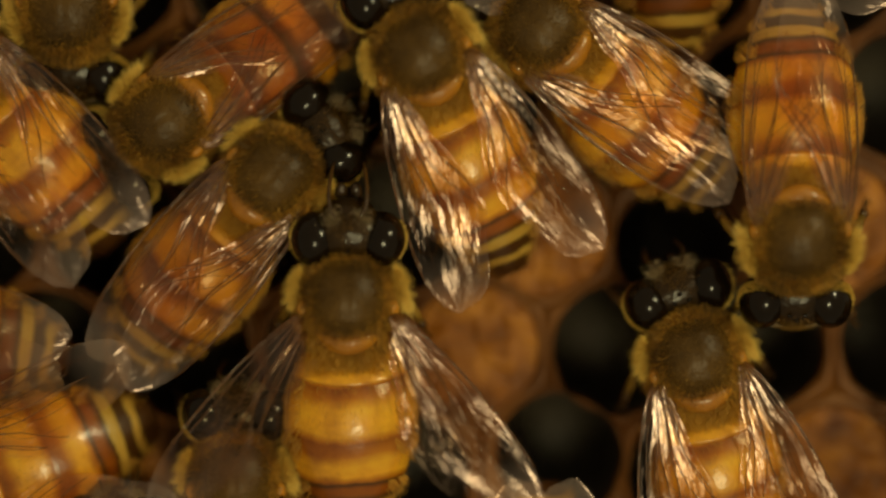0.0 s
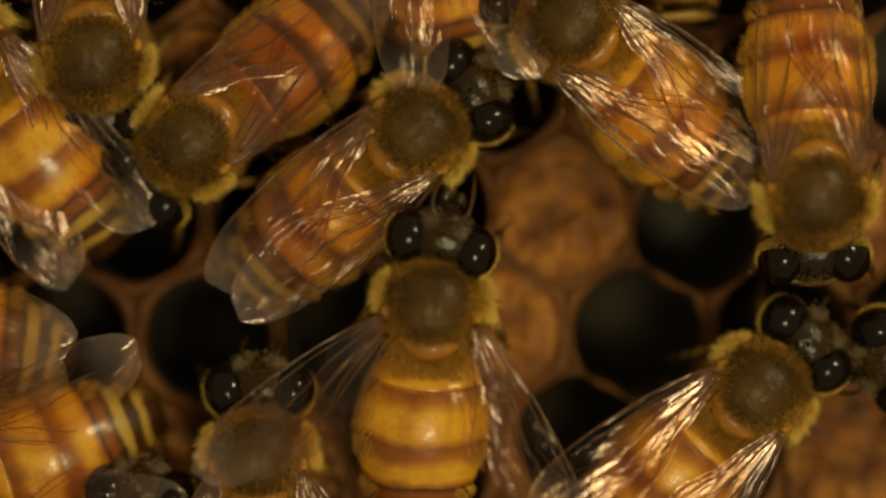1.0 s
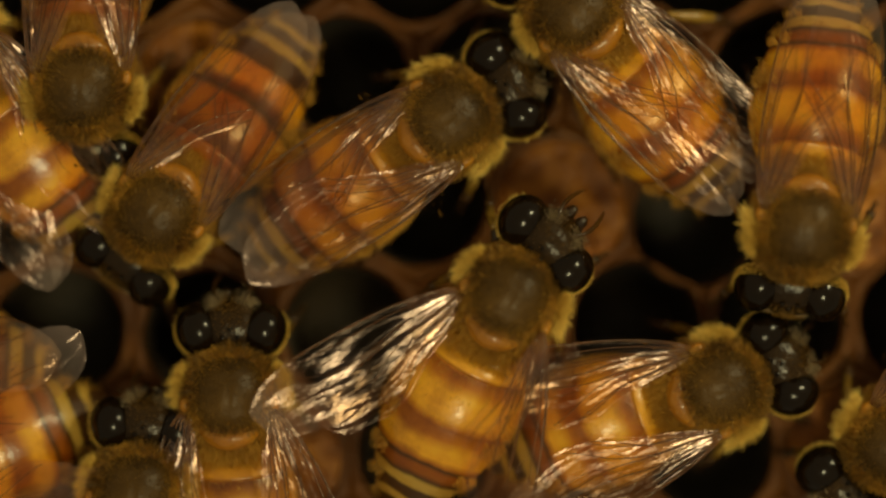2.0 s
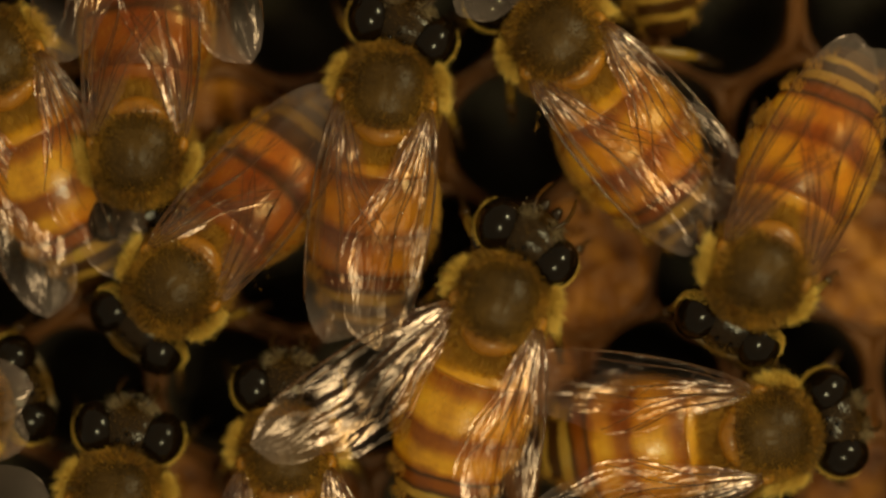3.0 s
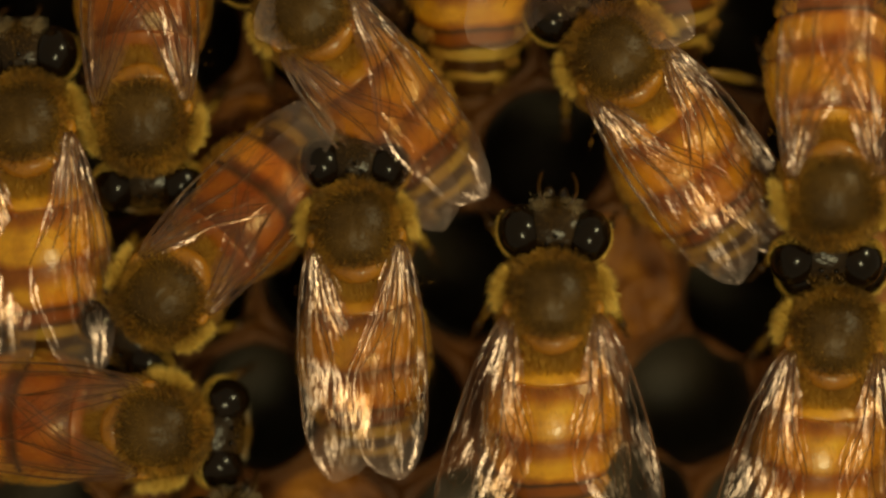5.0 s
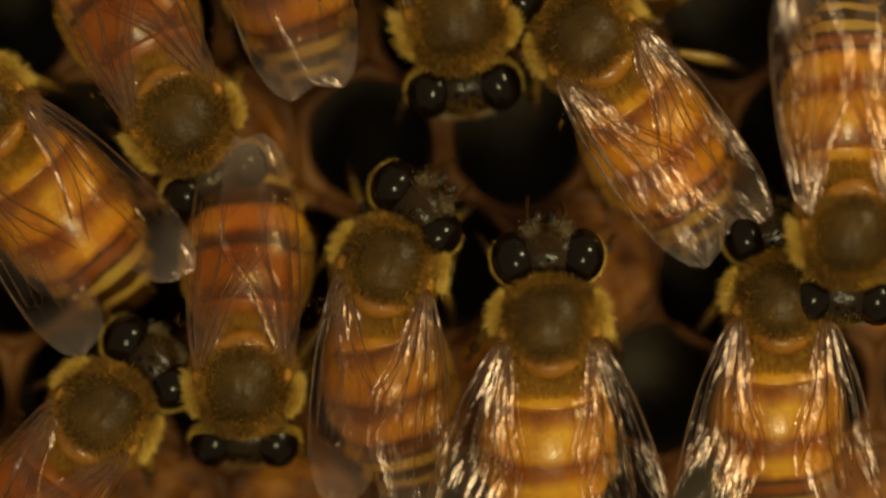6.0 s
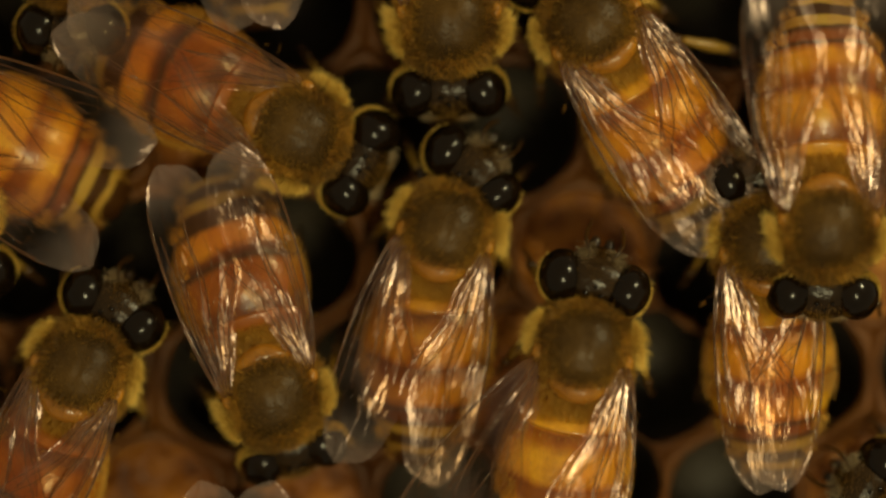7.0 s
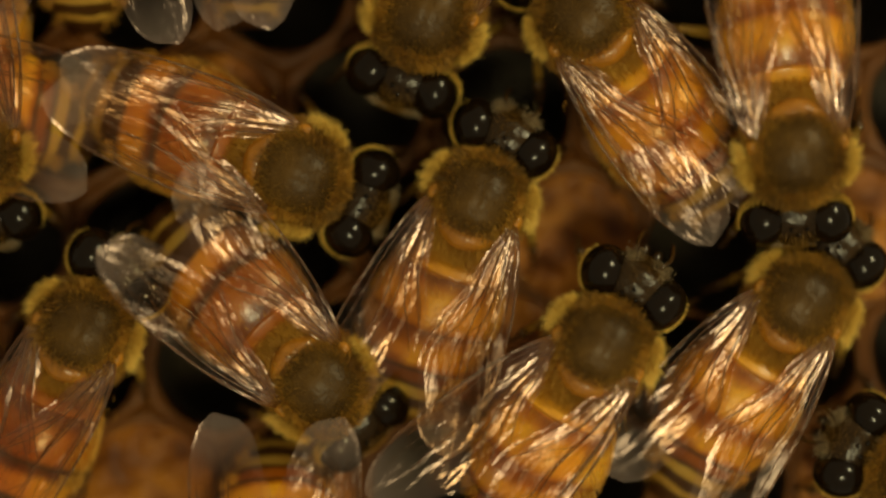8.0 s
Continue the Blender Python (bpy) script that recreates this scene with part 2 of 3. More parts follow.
def build_cell(i, j, comb):
    """One wax cell: a rounded well in a hexagonal wall, shared edge to edge with its neighbours."""
    c = cell_centre(i, j)
    around = [(1, 0), (1, 1), (0, 1), (-1, 0), (-1, -1), (0, -1)]
    near = [cell_centre(i + a, j + b) for a, b in around]
    corners = [(c + near[k] + near[(k + 1) % 6]) / 3 for k in range(6)]
    n = 36
    edge = []
    for k in range(n):
        s, f = divmod(k, n // 6)
        edge.append(corners[s].lerp(corners[(s + 1) % 6], f / (n // 6)))
    capped = (i, j) in CAPPED_CELLS
    rng = random.Random(i * 91 + j * 17)
    r0 = 2.28 + rng.uniform(-0.06, 0.06)

    def ring(mix, z, radius=None, k_noise=0.09):
        out = []
        for k, e in enumerate(edge):
            d = e - c
            circle = d.normalized() * (radius if radius else r0)
            q = c + d.lerp(circle, mix)
            out.append(crumple(Vector((q.x, q.y, z)), k_noise))
        return out

    bm = bmesh.new()
    rings = [ring(0, -9.5), ring(0, -0.12), ring(0.35, 0.02), ring(0.75, 0.0), ring(1, -0.18), ring(1, -0.55), ring(1, -1.6, r0 * 1.0), ring(1, -4, r0 * 0.98), ring(1, -7, r0 * 0.97)]
    rings += [ring(1, -8.6, r0 * 0.8), ring(1, -9.2, r0 * 0.35)]
    loft(bm, rings, False)
    ob = part("cell", bm, WAX, comb)
    ob.data.materials.append(CELL_DARK)
    for p in ob.data.polygons:
        z = sum(ob.data.vertices[v].co.z for v in p.vertices) / len(p.vertices)
        r = (Vector(p.center[:2]) / MM - c).length
        if z < -0.75 * MM and r < r0 * 1.04:
            p.material_index = 1
    # close the bottom of the well
    bm = bmesh.new()
    base = [bm.verts.new(p) for p in ring(1, -9.2, r0 * 0.36)]
    bm.faces.new(base)
    part("cell_floor", bm, CELL_DARK, ob)
    if capped:
        bm = bmesh.new()
        lid = [ring(1, -0.22, r0 * 1.06, 0.1)]
        for q, z in ((0.88, -0.07), (0.70, -0.10), (0.50, -0.06), (0.30, -0.10), (0.12, -0.14)):
            lid.append([v + Vector((0, 0, 0.30 * noise.noise(v * 1.5))) for v in ring(1, z, r0 * q, 0.16)])
        loft(bm, lid, False)
        bm.faces.new([bm.verts.new(v) for v in lid[-1]])
        bmesh.ops.remove_doubles(bm, verts=bm.verts, dist=1e-5)
        part("capping", bm, CAPPING, ob, "domed brown wax capping")


honeycomb = tagged(new("honeycomb"), "old brown wax honeycomb with dark open cells and capped ones", "honeycomb", kind="structure")
for jj in range(-4, 7):
    for ii in range(-9, 8):
        cc = cell_centre(ii, jj)
        if abs(cc.x) < 25 and abs(cc.y) < 19:
            build_cell(ii, jj, honeycomb)
bm = bmesh.new()
bmesh.ops.create_cube(bm, size=1, matrix=Matrix.Translation((0, 0, -10.1)) @ Matrix.Diagonal((56, 44, 1.0, 1)))
bmesh.ops.bevel(bm, geom=bm.edges[:], offset=0.3, segments=2, affect="EDGES")
part("midrib", bm, WAX, honeycomb, "thick wax midrib of the comb")

# ---- honey bees; a bee looks along +y, its origin under the thorax on the comb ----
THORAX_Z = 3.1


def build_thorax(bee, rng):
    bm = bmesh.new()
    ellipsoid(bm, (0, 0, THORAX_Z), (1.72, 1.86, 1.70), 32, 22)
    thorax = part("thorax", bm, THORAX_CUTICLE, bee, "round furry thorax with brown sides")
    # the dark, almost bald plate on top, squarish, with a faint groove down its middle
    bm = bmesh.new()
    rings = []
    for j in range(1, 13):
        r = j / 12
        row = []
        for k in range(40):
            a = 2 * math.pi * k / 40
            ca, sa = math.cos(a), math.sin(a)
            x = 1.22 * r * math.copysign(abs(ca) ** 0.82, ca)
            y = 0.18 + 1.24 * r * math.copysign(abs(sa) ** 0.82, sa)
            f = 1 - (x / 1.74) ** 2 - (y / 1.88) ** 2
            row.append(Vector((x, y, THORAX_Z + 1.73 * math.sqrt(max(f, 0.02)) + 0.05 * (1 - r ** 6) - 0.02 * math.exp(-(x / 0.14) ** 2))))
        rings.append(row)
    vs = loft(bm, rings, False)
    top = bm.verts.new((0, 0.16, THORAX_Z + 1.735))
    for k in range(40):
        bm.faces.new((vs[0][(k + 1) % 40], vs[0][k], top))
    bmesh.ops.recalc_face_normals(bm, faces=bm.faces)
    if sum(f.normal.z for f in bm.faces) < 0:
        bmesh.ops.reverse_faces(bm, faces=bm.faces)
    part("scutum", bm, SCUTUM, thorax, "dark bald brown back plate")
    bm = bmesh.new()
    ellipsoid(bm, (0, -1.37, THORAX_Z + 0.86), (1.06, 0.42, 0.47), 28, 14, lambda p: Vector((p.x, p.y + 0.27 * p.x * p.x, p.z - 0.06 * p.x * p.x)))
    part("scutellum", bm, AMBER_CUTICLE, thorax, "glossy amber crescent plate behind the back plate")
    gold, olive = bmesh.new(), bmesh.new()
    for _ in range(18000):
        a = rng.uniform(0, 2 * math.pi)
        z = rng.uniform(-0.35, 0.99)
        r = math.sqrt(1 - z * z)
        v = Vector((r * math.cos(a), r * math.sin(a), z))
        x, y = v.x * 1.72, v.y * 1.86
        top = max(abs(x) / 1.28, abs(y - 0.16) / 1.30, math.hypot(x / 1.28, (y - 0.16) / 1.30) * 0.86) if z > 0 else 9
        clump = noise.noise(v * 4.5)
        if top < 0.58 and rng.random() > 0.40:
            continue
        if y < -1.15 + 0.24 * x * x and abs(x) < 1.05 and z > 0.3 and rng.random() < 0.85:
            continue
        root = Vector((v.x * 1.71, v.y * 1.85, v.z * 1.70 + THORAX_Z))
        way = v + Vector((rng.gauss(0, 0.35) + 0.5 * clump, rng.gauss(-0.15, 0.4), rng.gauss(0.15, 0.35) + 0.4 * noise.noise(v * 3.1 + Vector((7, 0, 0)))))
        dark = top < 0.86 + rng.gauss(0, 0.18) or rng.random() < 0.38 + 0.7 * clump + 0.2 * v.y
        ln = rng.uniform(0.14, 0.30) if top < 0.8 else rng.uniform(0.20, 0.44) * (1 + 0.5 * clump)
        strand(olive if dark else gold, root, way, ln, 0.009, rng)
    part("fur", gold, FUR, thorax, "dense golden fur", False)
    part("down", olive, DARK_FUR, thorax, "short olive-brown down", False)
    bm = bmesh.new()
    for _ in range(1700):
        x, y = rng.gauss(0, 0.68), rng.triangular(-2.45, -1.3, -1.95)
        strand(bm, Vector((x, y, THORAX_Z + 1.16 - 0.85 * (-1.35 - y) - 0.16 * x * x)), Vector((x * 0.3 + rng.gauss(0, 0.5), -0.7 + rng.gauss(0, 0.4), 0.5 + rng.gauss(0, 0.3))), rng.uniform(0.16, 0.34), 0.010, rng)
    part("waist_fur", bm, FUR, thorax, "yellowish fur at the waist", False)
    for s in (-1, 1):
        bm = bmesh.new()
        ellipsoid(bm, (0, 0, 0), (0.13, 0.54, 0.25), 16, 12)
        tuft = part("shoulder_tuft", bm, PALE_FUR, thorax, "pale yellow tuft of fur", at=place(s * 1.66, 0.46, THORAX_Z + 0.50, 0, 0, s * 14))
        bm = bmesh.new()
        for _ in range(2100):
            a, z = rng.uniform(0, 2 * math.pi), rng.uniform(-0.3, 1)
            q = math.sqrt(1 - z * z)
            v = Vector((q * math.cos(a), q * math.sin(a), z))
            root = Vector((v.x * 0.14, v.y * 0.60, v.z * 0.26))
            way = v + Vector((s * 0.9 + rng.gauss(0, 0.35), -0.45 + rng.gauss(0, 0.4), 0.1 + rng.gauss(0, 0.35)))
            wisp = noise.noise(Vector((v.x * 1.5, v.y * 4.5, v.z * 1.5 + s)))
            strand(bm, root, way + Vector((0, 0.9 * wisp, 0)), rng.uniform(0.16, 0.46) * (1 + 0.7 * wisp), 0.009, rng)
        part("hairs", bm, PALE_FUR, tuft, "", False)
        bm = bmesh.new()
        ellipsoid(bm, (s * 1.50, -0.22, THORAX_Z + 0.86), (0.20, 0.30, 0.24), 14, 10)
        part("tegula", bm, AMBER_CUTICLE, thorax, "small brown scale over the wing root")
    return thorax


HEAD_AT = (0, 1.55, THORAX_Z - 0.20)


def build_head(bee, rng):
    head = part("head", head_mesh(), HEAD_CUTICLE, bee, "dark brown head with yellow hair round the eyes", at=place(*HEAD_AT))
    for s in (-1, 1):
        bm = bmesh.new()
        ellipsoid(bm, (0, 0, 0), (0.82, 0.95, 0.98), 24, 18)
        eye = part("compound_eye", bm, EYE, head, "glossy black oval compound eye", at=place(s * 1.08, 0.76, 0.18, -6, s * 10, s * -18))
        # a thin line of yellow hair hugs the outer and rear rim of the eye
        bm = bmesh.new()
        for _ in range(800):
            a = rng.triangular(-2.1, 1.1, -0.5)
            out = Vector((s * math.cos(a), math.sin(a), 0))
            root = Vector((s * 0.81 * math.cos(a), 0.93 * math.sin(a), rng.uniform(-0.25, 0.18)))
            strand(bm, root, out * 0.7 + Vector((rng.gauss(0, 0.25), rng.gauss(0, 0.25), rng.uniform(0.2, 0.9))), rng.uniform(0.08, 0.20), 0.010, rng)
        part("eye_fringe", bm, PALE_FUR, eye, "thin yellow fringe of hair", False)
        bm = bmesh.new()
        tube(bm, [(0, 0, 0), (s * 0.14, 0.22, 0.05), (s * 0.30, 0.48, -0.10), (s * 0.38, 0.66, -0.40), (s * 0.38, 0.82, -0.95), (s * 0.32, 0.98, -1.6), (s * 0.24, 1.08, -2.1)],
             [0.085, 0.07, 0.06, 0.075, 0.075, 0.07, 0.04])
        part("antenna", bm, LEG, head, "thin dark elbowed antenna", at=place(s * 0.26, 1.52, 0.36))
        bm = bmesh.new()
        ellipsoid(bm, (s * 0.25, 1.78, -1.1), (0.22, 0.42, 0.25), 12, 8)
        part("mandible", bm, LEG, head)
        # a pale fuzzy patch beside each antenna
        bm = bmesh.new()
        for _ in range(620):
            x, y = s * (0.50 + rng.gauss(0, 0.17)), 1.66 + rng.gauss(0, 0.15)
            strand(bm, Vector((x, y, 0.62 - 0.80 * (y - 1.35))), Vector((rng.gauss(0, 0.5), 0.6, 0.9)), rng.uniform(0.14, 0.34), 0.014, rng)
        part("face_patch", bm, GREY_FUR, head, "grey-tan patch of face hair", False)
    for x, y in ((0, 0.80), (-0.26, 0.52), (0.26, 0.52)):
        bm = bmesh.new()
        ellipsoid(bm, (x, y, 0.99), (0.085, 0.085, 0.08), 10, 8)
        part("ocellus", bm, EYE, head)
    bm = bmesh.new()
    for _ in range(900):
        x, y = rng.gauss(0, 0.34), rng.uniform(0.3, 1.95)
        z = 1.0 * math.sqrt(max(0.05, 1 - (x / 1.7) ** 2 - ((y - 0.85) / 1.15) ** 2))
        if rng.random() < (1.75 - y) * 0.75:
            continue
        strand(bm, Vector((x, y, z)), Vector((x * 0.4 + rng.gauss(0, 0.3), 0.45, 1)), rng.uniform(0.08, 0.18), 0.009, rng)
    part("face_fur", bm, DARK_FUR, head, "olive fuzz on the face", False)
    return head


def head_mesh():
    bm = bmesh.new()
    ellipsoid(bm, (0, 0.85, 0), (1.62, 1.05, 1.00), 32, 20, lambda p: Vector((p.x, p.y - 0.06 * p.x * p.x, p.z)))
    ellipsoid(bm, (0, 1.36, -0.30), (0.95, 0.62, 0.95), 20, 14)
    ellipsoid(bm, (0, 0.0, -0.15), (0.70, 0.45, 0.65), 16, 10)
    return bm


# the abdomen starts at its waist and runs along -y
WAIST = (0, -1.70, THORAX_Z - 1.02)
PLATES = [(0.0, 1.25), (1.15, 3.3), (3.2, 4.8), (4.7, 5.8), (5.7, 6.5), (6.4, 7.0)]


def girth(y):
    s = min(max(y / 7.0, 0.0), 1.0)
    return 2.24 * math.sin(math.pi * (0.15 + 0.81 * s)) ** 0.66 * (1 - 0.06 * s)


def spine(y):
    s = y / 7.0
    return 0.15 + 0.25 * math.sin(math.pi * s) - 1.25 * s * s


def build_abdomen(bee, material, rng):
    bm = bmesh.new()
    loft(bm, [[Vector((0.55 * math.cos(a), -0.5 + k * 0.4, 0.5 * math.sin(a))) for a in (2 * math.pi * i / 14 for i in range(14))] for k in range(3)])
    abdomen = part("abdomen", bm, AMBER_CUTICLE, bee, "banded abdomen", at=place(*WAIST) @ Matrix.Diagonal((1, 0.94, 1, 1)))
    n = 40
    for q, (y0, y1) in enumerate(PLATES):
        bm = bmesh.new()
        rings = []
        steps = 9
        for k in range(steps + 1):
            f = k / steps
            y = y0 + (y1 - y0) * f
            g = girth(y)
            flare = 0.060 * f ** 0.8 - 0.028 * max(0, f - 0.88) / 0.12
            ring = []
            for i in range(n):
                a = 2 * math.pi * i / n
                x, z = math.cos(a) * (g + flare), math.sin(a) * (g + flare) * (0.67 if math.sin(a) > 0 else 0.66)
                ring.append(Vector((x, -y + (0.10 * x * x if 0 < y < 7.0 else 0), z + spine(y))))
            rings.append(ring)
        loft(bm, rings, q in (0, 5))
        part("tergite", bm, material, abdomen)
        bm = bmesh.new()
        for _ in range((1300, 2400, 1500, 700, 350, 100)[q]):
            a = rng.uniform(-0.2, math.pi + 0.2)
            flank = abs(math.cos(a)) > 0.72
            if not flank and (q > 1 or rng.random() < 0.7):
                continue
            y = y0 + (y1 - y0) * (rng.uniform(0.0, 0.95) if q < 2 else 0.08 + abs(rng.gauss(0, 0.22)))
            g = girth(y) + 0.02
            root = Vector((math.cos(a) * g, -y + 0.10 * (math.cos(a) * g) ** 2, math.sin(a) * g * 0.67 + spine(y)))
            strand(bm, root, Vector((math.cos(a) * (0.8 if flank else 0.3) + rng.gauss(0, 0.25), -1, math.sin(a) * 0.3 + rng.gauss(0, 0.15))), rng.uniform(0.10, 0.24) * (1.5 if flank else 1.0), 0.009, rng)
        part("hair_band", bm, FUR, abdomen, "band of short pale hair", False)
    return abdomen


def wing_outline(s, width):
    """Leading and trailing edge, across the wing, at a share s of its length."""
    lead = 0.16 * width * math.sin(math.pi * s ** 0.7)
    trail = -width * (0.10 + 0.80 * math.sin(math.pi / 2 * min(1.0, s / 0.66)) ** 1.3 + 0.05 * math.sin(s * 14))
    if s > 0.70:
        f = (1 - ((s - 0.70) / 0.30) ** 2.4) ** 0.55 if s < 1 else 0.0
        mid = -0.32 * width
        lead, trail = mid + (lead - mid) * f, mid + (trail - mid) * f
    return lead, trail


def wing_point(s, c, length, width, side, lift=0.0):
    """A point of the pleated film, c across it from the leading edge."""
    a, b = wing_outline(s, width)
    x = a + (b - a) * c
    fade = min(1.0, s * 5) * (1 - 0.5 * s)
    wave = noise.noise(Vector((s * 3.0, c * 5.0, length)))
    pleat = 0.034 * math.sin(c * 12.0 + 6.0 * wave + 2.0 * s) * fade + 0.10 * wave * fade
    z = pleat - 0.55 * s + 0.22 * s * s - 0.10 * (1 - c) * (1 - s)
    return Vector((side * x, -s * length, z + lift))


FORE_VEINS = [[(0, .1), (.3, .02), (.6, .01), (.8, .03)], [(0, .25), (.25, .14), (.5, .12), (.72, .1)], [(0, .4), (.22, .38), (.42, .42), (.62, .4), (.8, .5)],
              [(0, .55), (.25, .62), (.45, .72), (.6, .95)], [(0, .8), (.3, .86), (.5, .98)], [(.42, .42), (.5, .6), (.45, .72)], [(.5, .12), (.55, .28), (.62, .4), (.7, .62), (.74, .85)],
              [(.62, .4), (.74, .3), (.72, .1)], [(.56, .28), (.68, .22), (.84, .22)], [(.25, .14), (.3, .38)], [(.5, .6), (.66, .62)]]
HIND_VEINS = [[(0, .15), (.35, .05), (.7, .05)], [(0, .4), (.4, .4), (.7, .35), (.9, .3)], [(0, .7), (.3, .72), (.6, .92)], [(.4, .4), (.5, .65), (.75, .8)]]


def build_wing(name, bee, side, length, width, veins, at, label):
    bm = bmesh.new()
    ns, nc = 26, 30
    vs = [[bm.verts.new(wing_point(0.001 + 0.998 * i / ns, j / nc, length, width, side)) for j in range(nc + 1)] for i in range(ns + 1)]
    for i in range(ns):
        for j in range(nc):
            bm.faces.new((vs[i][j], vs[i + 1][j], vs[i + 1][j + 1], vs[i][j + 1]))
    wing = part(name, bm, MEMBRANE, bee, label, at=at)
    for line in veins + [[(0, 0.0), (.3, 0.0), (.6, 0.0), (.85, 0.0)]]:
        pts = []
        for (s0, c0), (s1, c1) in zip(line, line[1:]):
            for k in range(5):
                f = k / 5
                pts.append(wing_point(s0 + (s1 - s0) * f, c0 + (c1 - c0) * f, length, width, side, 0.015))
        pts.append(wing_point(*line[-1], length, width, side, 0.015))
        bm = bmesh.new()
        thick = 0.027 if line[0][0] == 0 else 0.010
        tube(bm, pts, [thick * (1 - 0.5 * k / len(pts)) for k in range(len(pts))], 5)
        part("vein", bm, VEIN, wing)
    return wing


LEGS = {"fore_leg": [(0.8, 1.2, -1.2), (1.5, 1.9, -0.8), (2.0, 2.5, -1.8), (2.3, 3.0, -3.0)],
        "middle_leg": [(1.0, 0.1, -1.4), (1.9, 0.1, -0.8), (2.4, -0.7, -1.8), (2.7, -1.3, -3.05)],
        "hind_leg": [(0.9, -1.0, -1.4), (1.7, -2.6, -0.9), (2.2, -4.2, -1.4), (2.4, -5.3, -3.05)]}


def build_legs(bee):
    for name, pts in LEGS.items():
        for s in (-1, 1):
            hip, knee, heel, toe = (Vector((s * (p[0] - pts[0][0]), p[1] - pts[0][1], p[2] - pts[0][2])) for p in pts)
            bm = bmesh.new()
            tube(bm, [hip, hip.lerp(knee, 0.5), knee], [0.22, 0.28, 0.16], 9)
            leg = part(name, bm, LEG, bee, at=place(s * pts[0][0], pts[0][1], THORAX_Z + pts[0][2]))
            w = 0.22 if name == "hind_leg" else 0.18
            bm = bmesh.new()
            tube(bm, [knee, knee.lerp(heel, 0.1), knee.lerp(heel, 0.65), heel], [0.10, 0.15, w, w * 0.7], 9)
            part("tibia", bm, SHIN, leg, "amber flattened shin")
            mid = heel.lerp(toe, 0.45)
            bm = bmesh.new()
            tube(bm, [heel, heel.lerp(mid, 0.5), mid], [0.15, 0.19, 0.11], 9)
            tube(bm, [mid, mid.lerp(toe, 0.5), toe, toe + Vector((s * 0.15, 0.1, -0.02))], [0.08, 0.09, 0.07, 0.04], 7)
            part("tarsus", bm, LEG, leg)


WING_AT = {"fore": (1.58, -0.35, THORAX_Z + 1.10), "hind": (1.48, -0.95, THORAX_Z + 0.98)}


def wing_pose(which, side, spread, twist=0, lifted=0):
    x, y, z = WING_AT[which]
    s = spread if which == "fore" else spread * 0.8 - 2
    wide = max(spread, 0)  # a spread wing lifts its leading edge and its tip
    return place(side * x, y, z + 0.08 * side, 3.2 - 0.17 * wide - lifted, side * (9 - 0.31 * wide + twist), side * s)


def build_bee(material, label, seed, spread):
    rng = random.Random(seed)
    bee = tagged(new("honey_bee"), label, "bee", "bees on the comb")
    build_thorax(bee, rng)
    build_head(bee, rng)
    build_abdomen(bee, material, rng)
    for s in (-1, 1):
        build_wing("hind_wing", bee, s, 6.0, 2.0, HIND_VEINS, wing_pose("hind", s, spread), "clear veined hind wing")
        build_wing("fore_wing", bee, s, 8.2, 2.7, FORE_VEINS, wing_pose("fore", s, spread), "clear veined fore wing")
    build_legs(bee)
    return bee


def child(bee, name, side=0):
    """The part of that kind, on that side."""
    for o in bee.children:
        if o.name.split(".")[0] == name and (side == 0 or o.matrix_basis.translation.x * side > 0):
            return o

# ---- the bees ----
AMBER = build_bee(AMBER_ABDOMEN, "amber honey bee with dark bands and folded clear wings", 3, 3)
RUSSET = build_bee(RUSSET_ABDOMEN, "russet honey bee with wings folded along its back", 5, 0)
HONEY = build_bee(HONEY_ABDOMEN, "honey-brown bee with dark bands and folded clear wings", 8, 2)
bees = {}
bees["middle"] = AMBER
tagged(bees["middle"], "amber honey bee with its clear wings held half open")
bees["pivoting"] = HONEY
tagged(bees["pivoting"], "honey-brown bee turning on the spot, wings folded")
bees["russet_slanting"] = RUSSET
tagged(bees["russet_slanting"], "russet honey bee with a deep red abdomen")
bees["russet_upside_down"] = copy_thing(RUSSET, pose(0, 0, 0))
tagged(bees["russet_upside_down"], "russet honey bee crawling with its head bowed")
bees["resting"] = copy_thing(AMBER, pose(0, 0, 0))
tagged(bees["resting"], "amber honey bee resting beside a dark open cell")
bees["head_down"] = copy_thing(AMBER, pose(0, 0, 0))
tagged(bees["head_down"], "amber honey bee with bowed head and folded wings")
bees["turning"] = copy_thing(AMBER, pose(0, 0, 0))
tagged(bees["turning"], "amber honey bee turning about, its wings glinting")
bees["climbing"] = copy_thing(HONEY, pose(0, 0, 0))
tagged(bees["climbing"], "honey-brown bee climbing over the comb with folded wings")
bees["leaving_top"] = copy_thing(AMBER, pose(0, 0, 0))
tagged(bees["leaving_top"], "amber honey bee walking off with glinting wings")
bees["left_edge"] = copy_thing(AMBER, pose(0, 0, 0))
tagged(bees["left_edge"], "amber honey bee with its glossy wings slightly parted")
bees["left_low"] = copy_thing(HONEY, pose(0, 0, 0))
bees["left_corner"] = copy_thing(AMBER, pose(0, 0, 0))
tagged(bees["left_corner"], "amber honey bee with wings spread off its back")
bees["low_head"] = copy_thing(HONEY, pose(0, 0, 0))
tagged(bees["low_head"], "honey-brown bee peering up from the comb")
bees["russet_low"] = copy_thing(RUSSET, pose(0, 0, 0))
tagged(bees["russet_low"], "russet honey bee pushing in among the others")
bees["tail_top"] = copy_thing(AMBER, pose(0, 0, 0))
tagged(bees["tail_top"], "amber honey bee showing its banded tail, wings spread")
bees["diving"] = copy_thing(AMBER, pose(0, 0, 0))
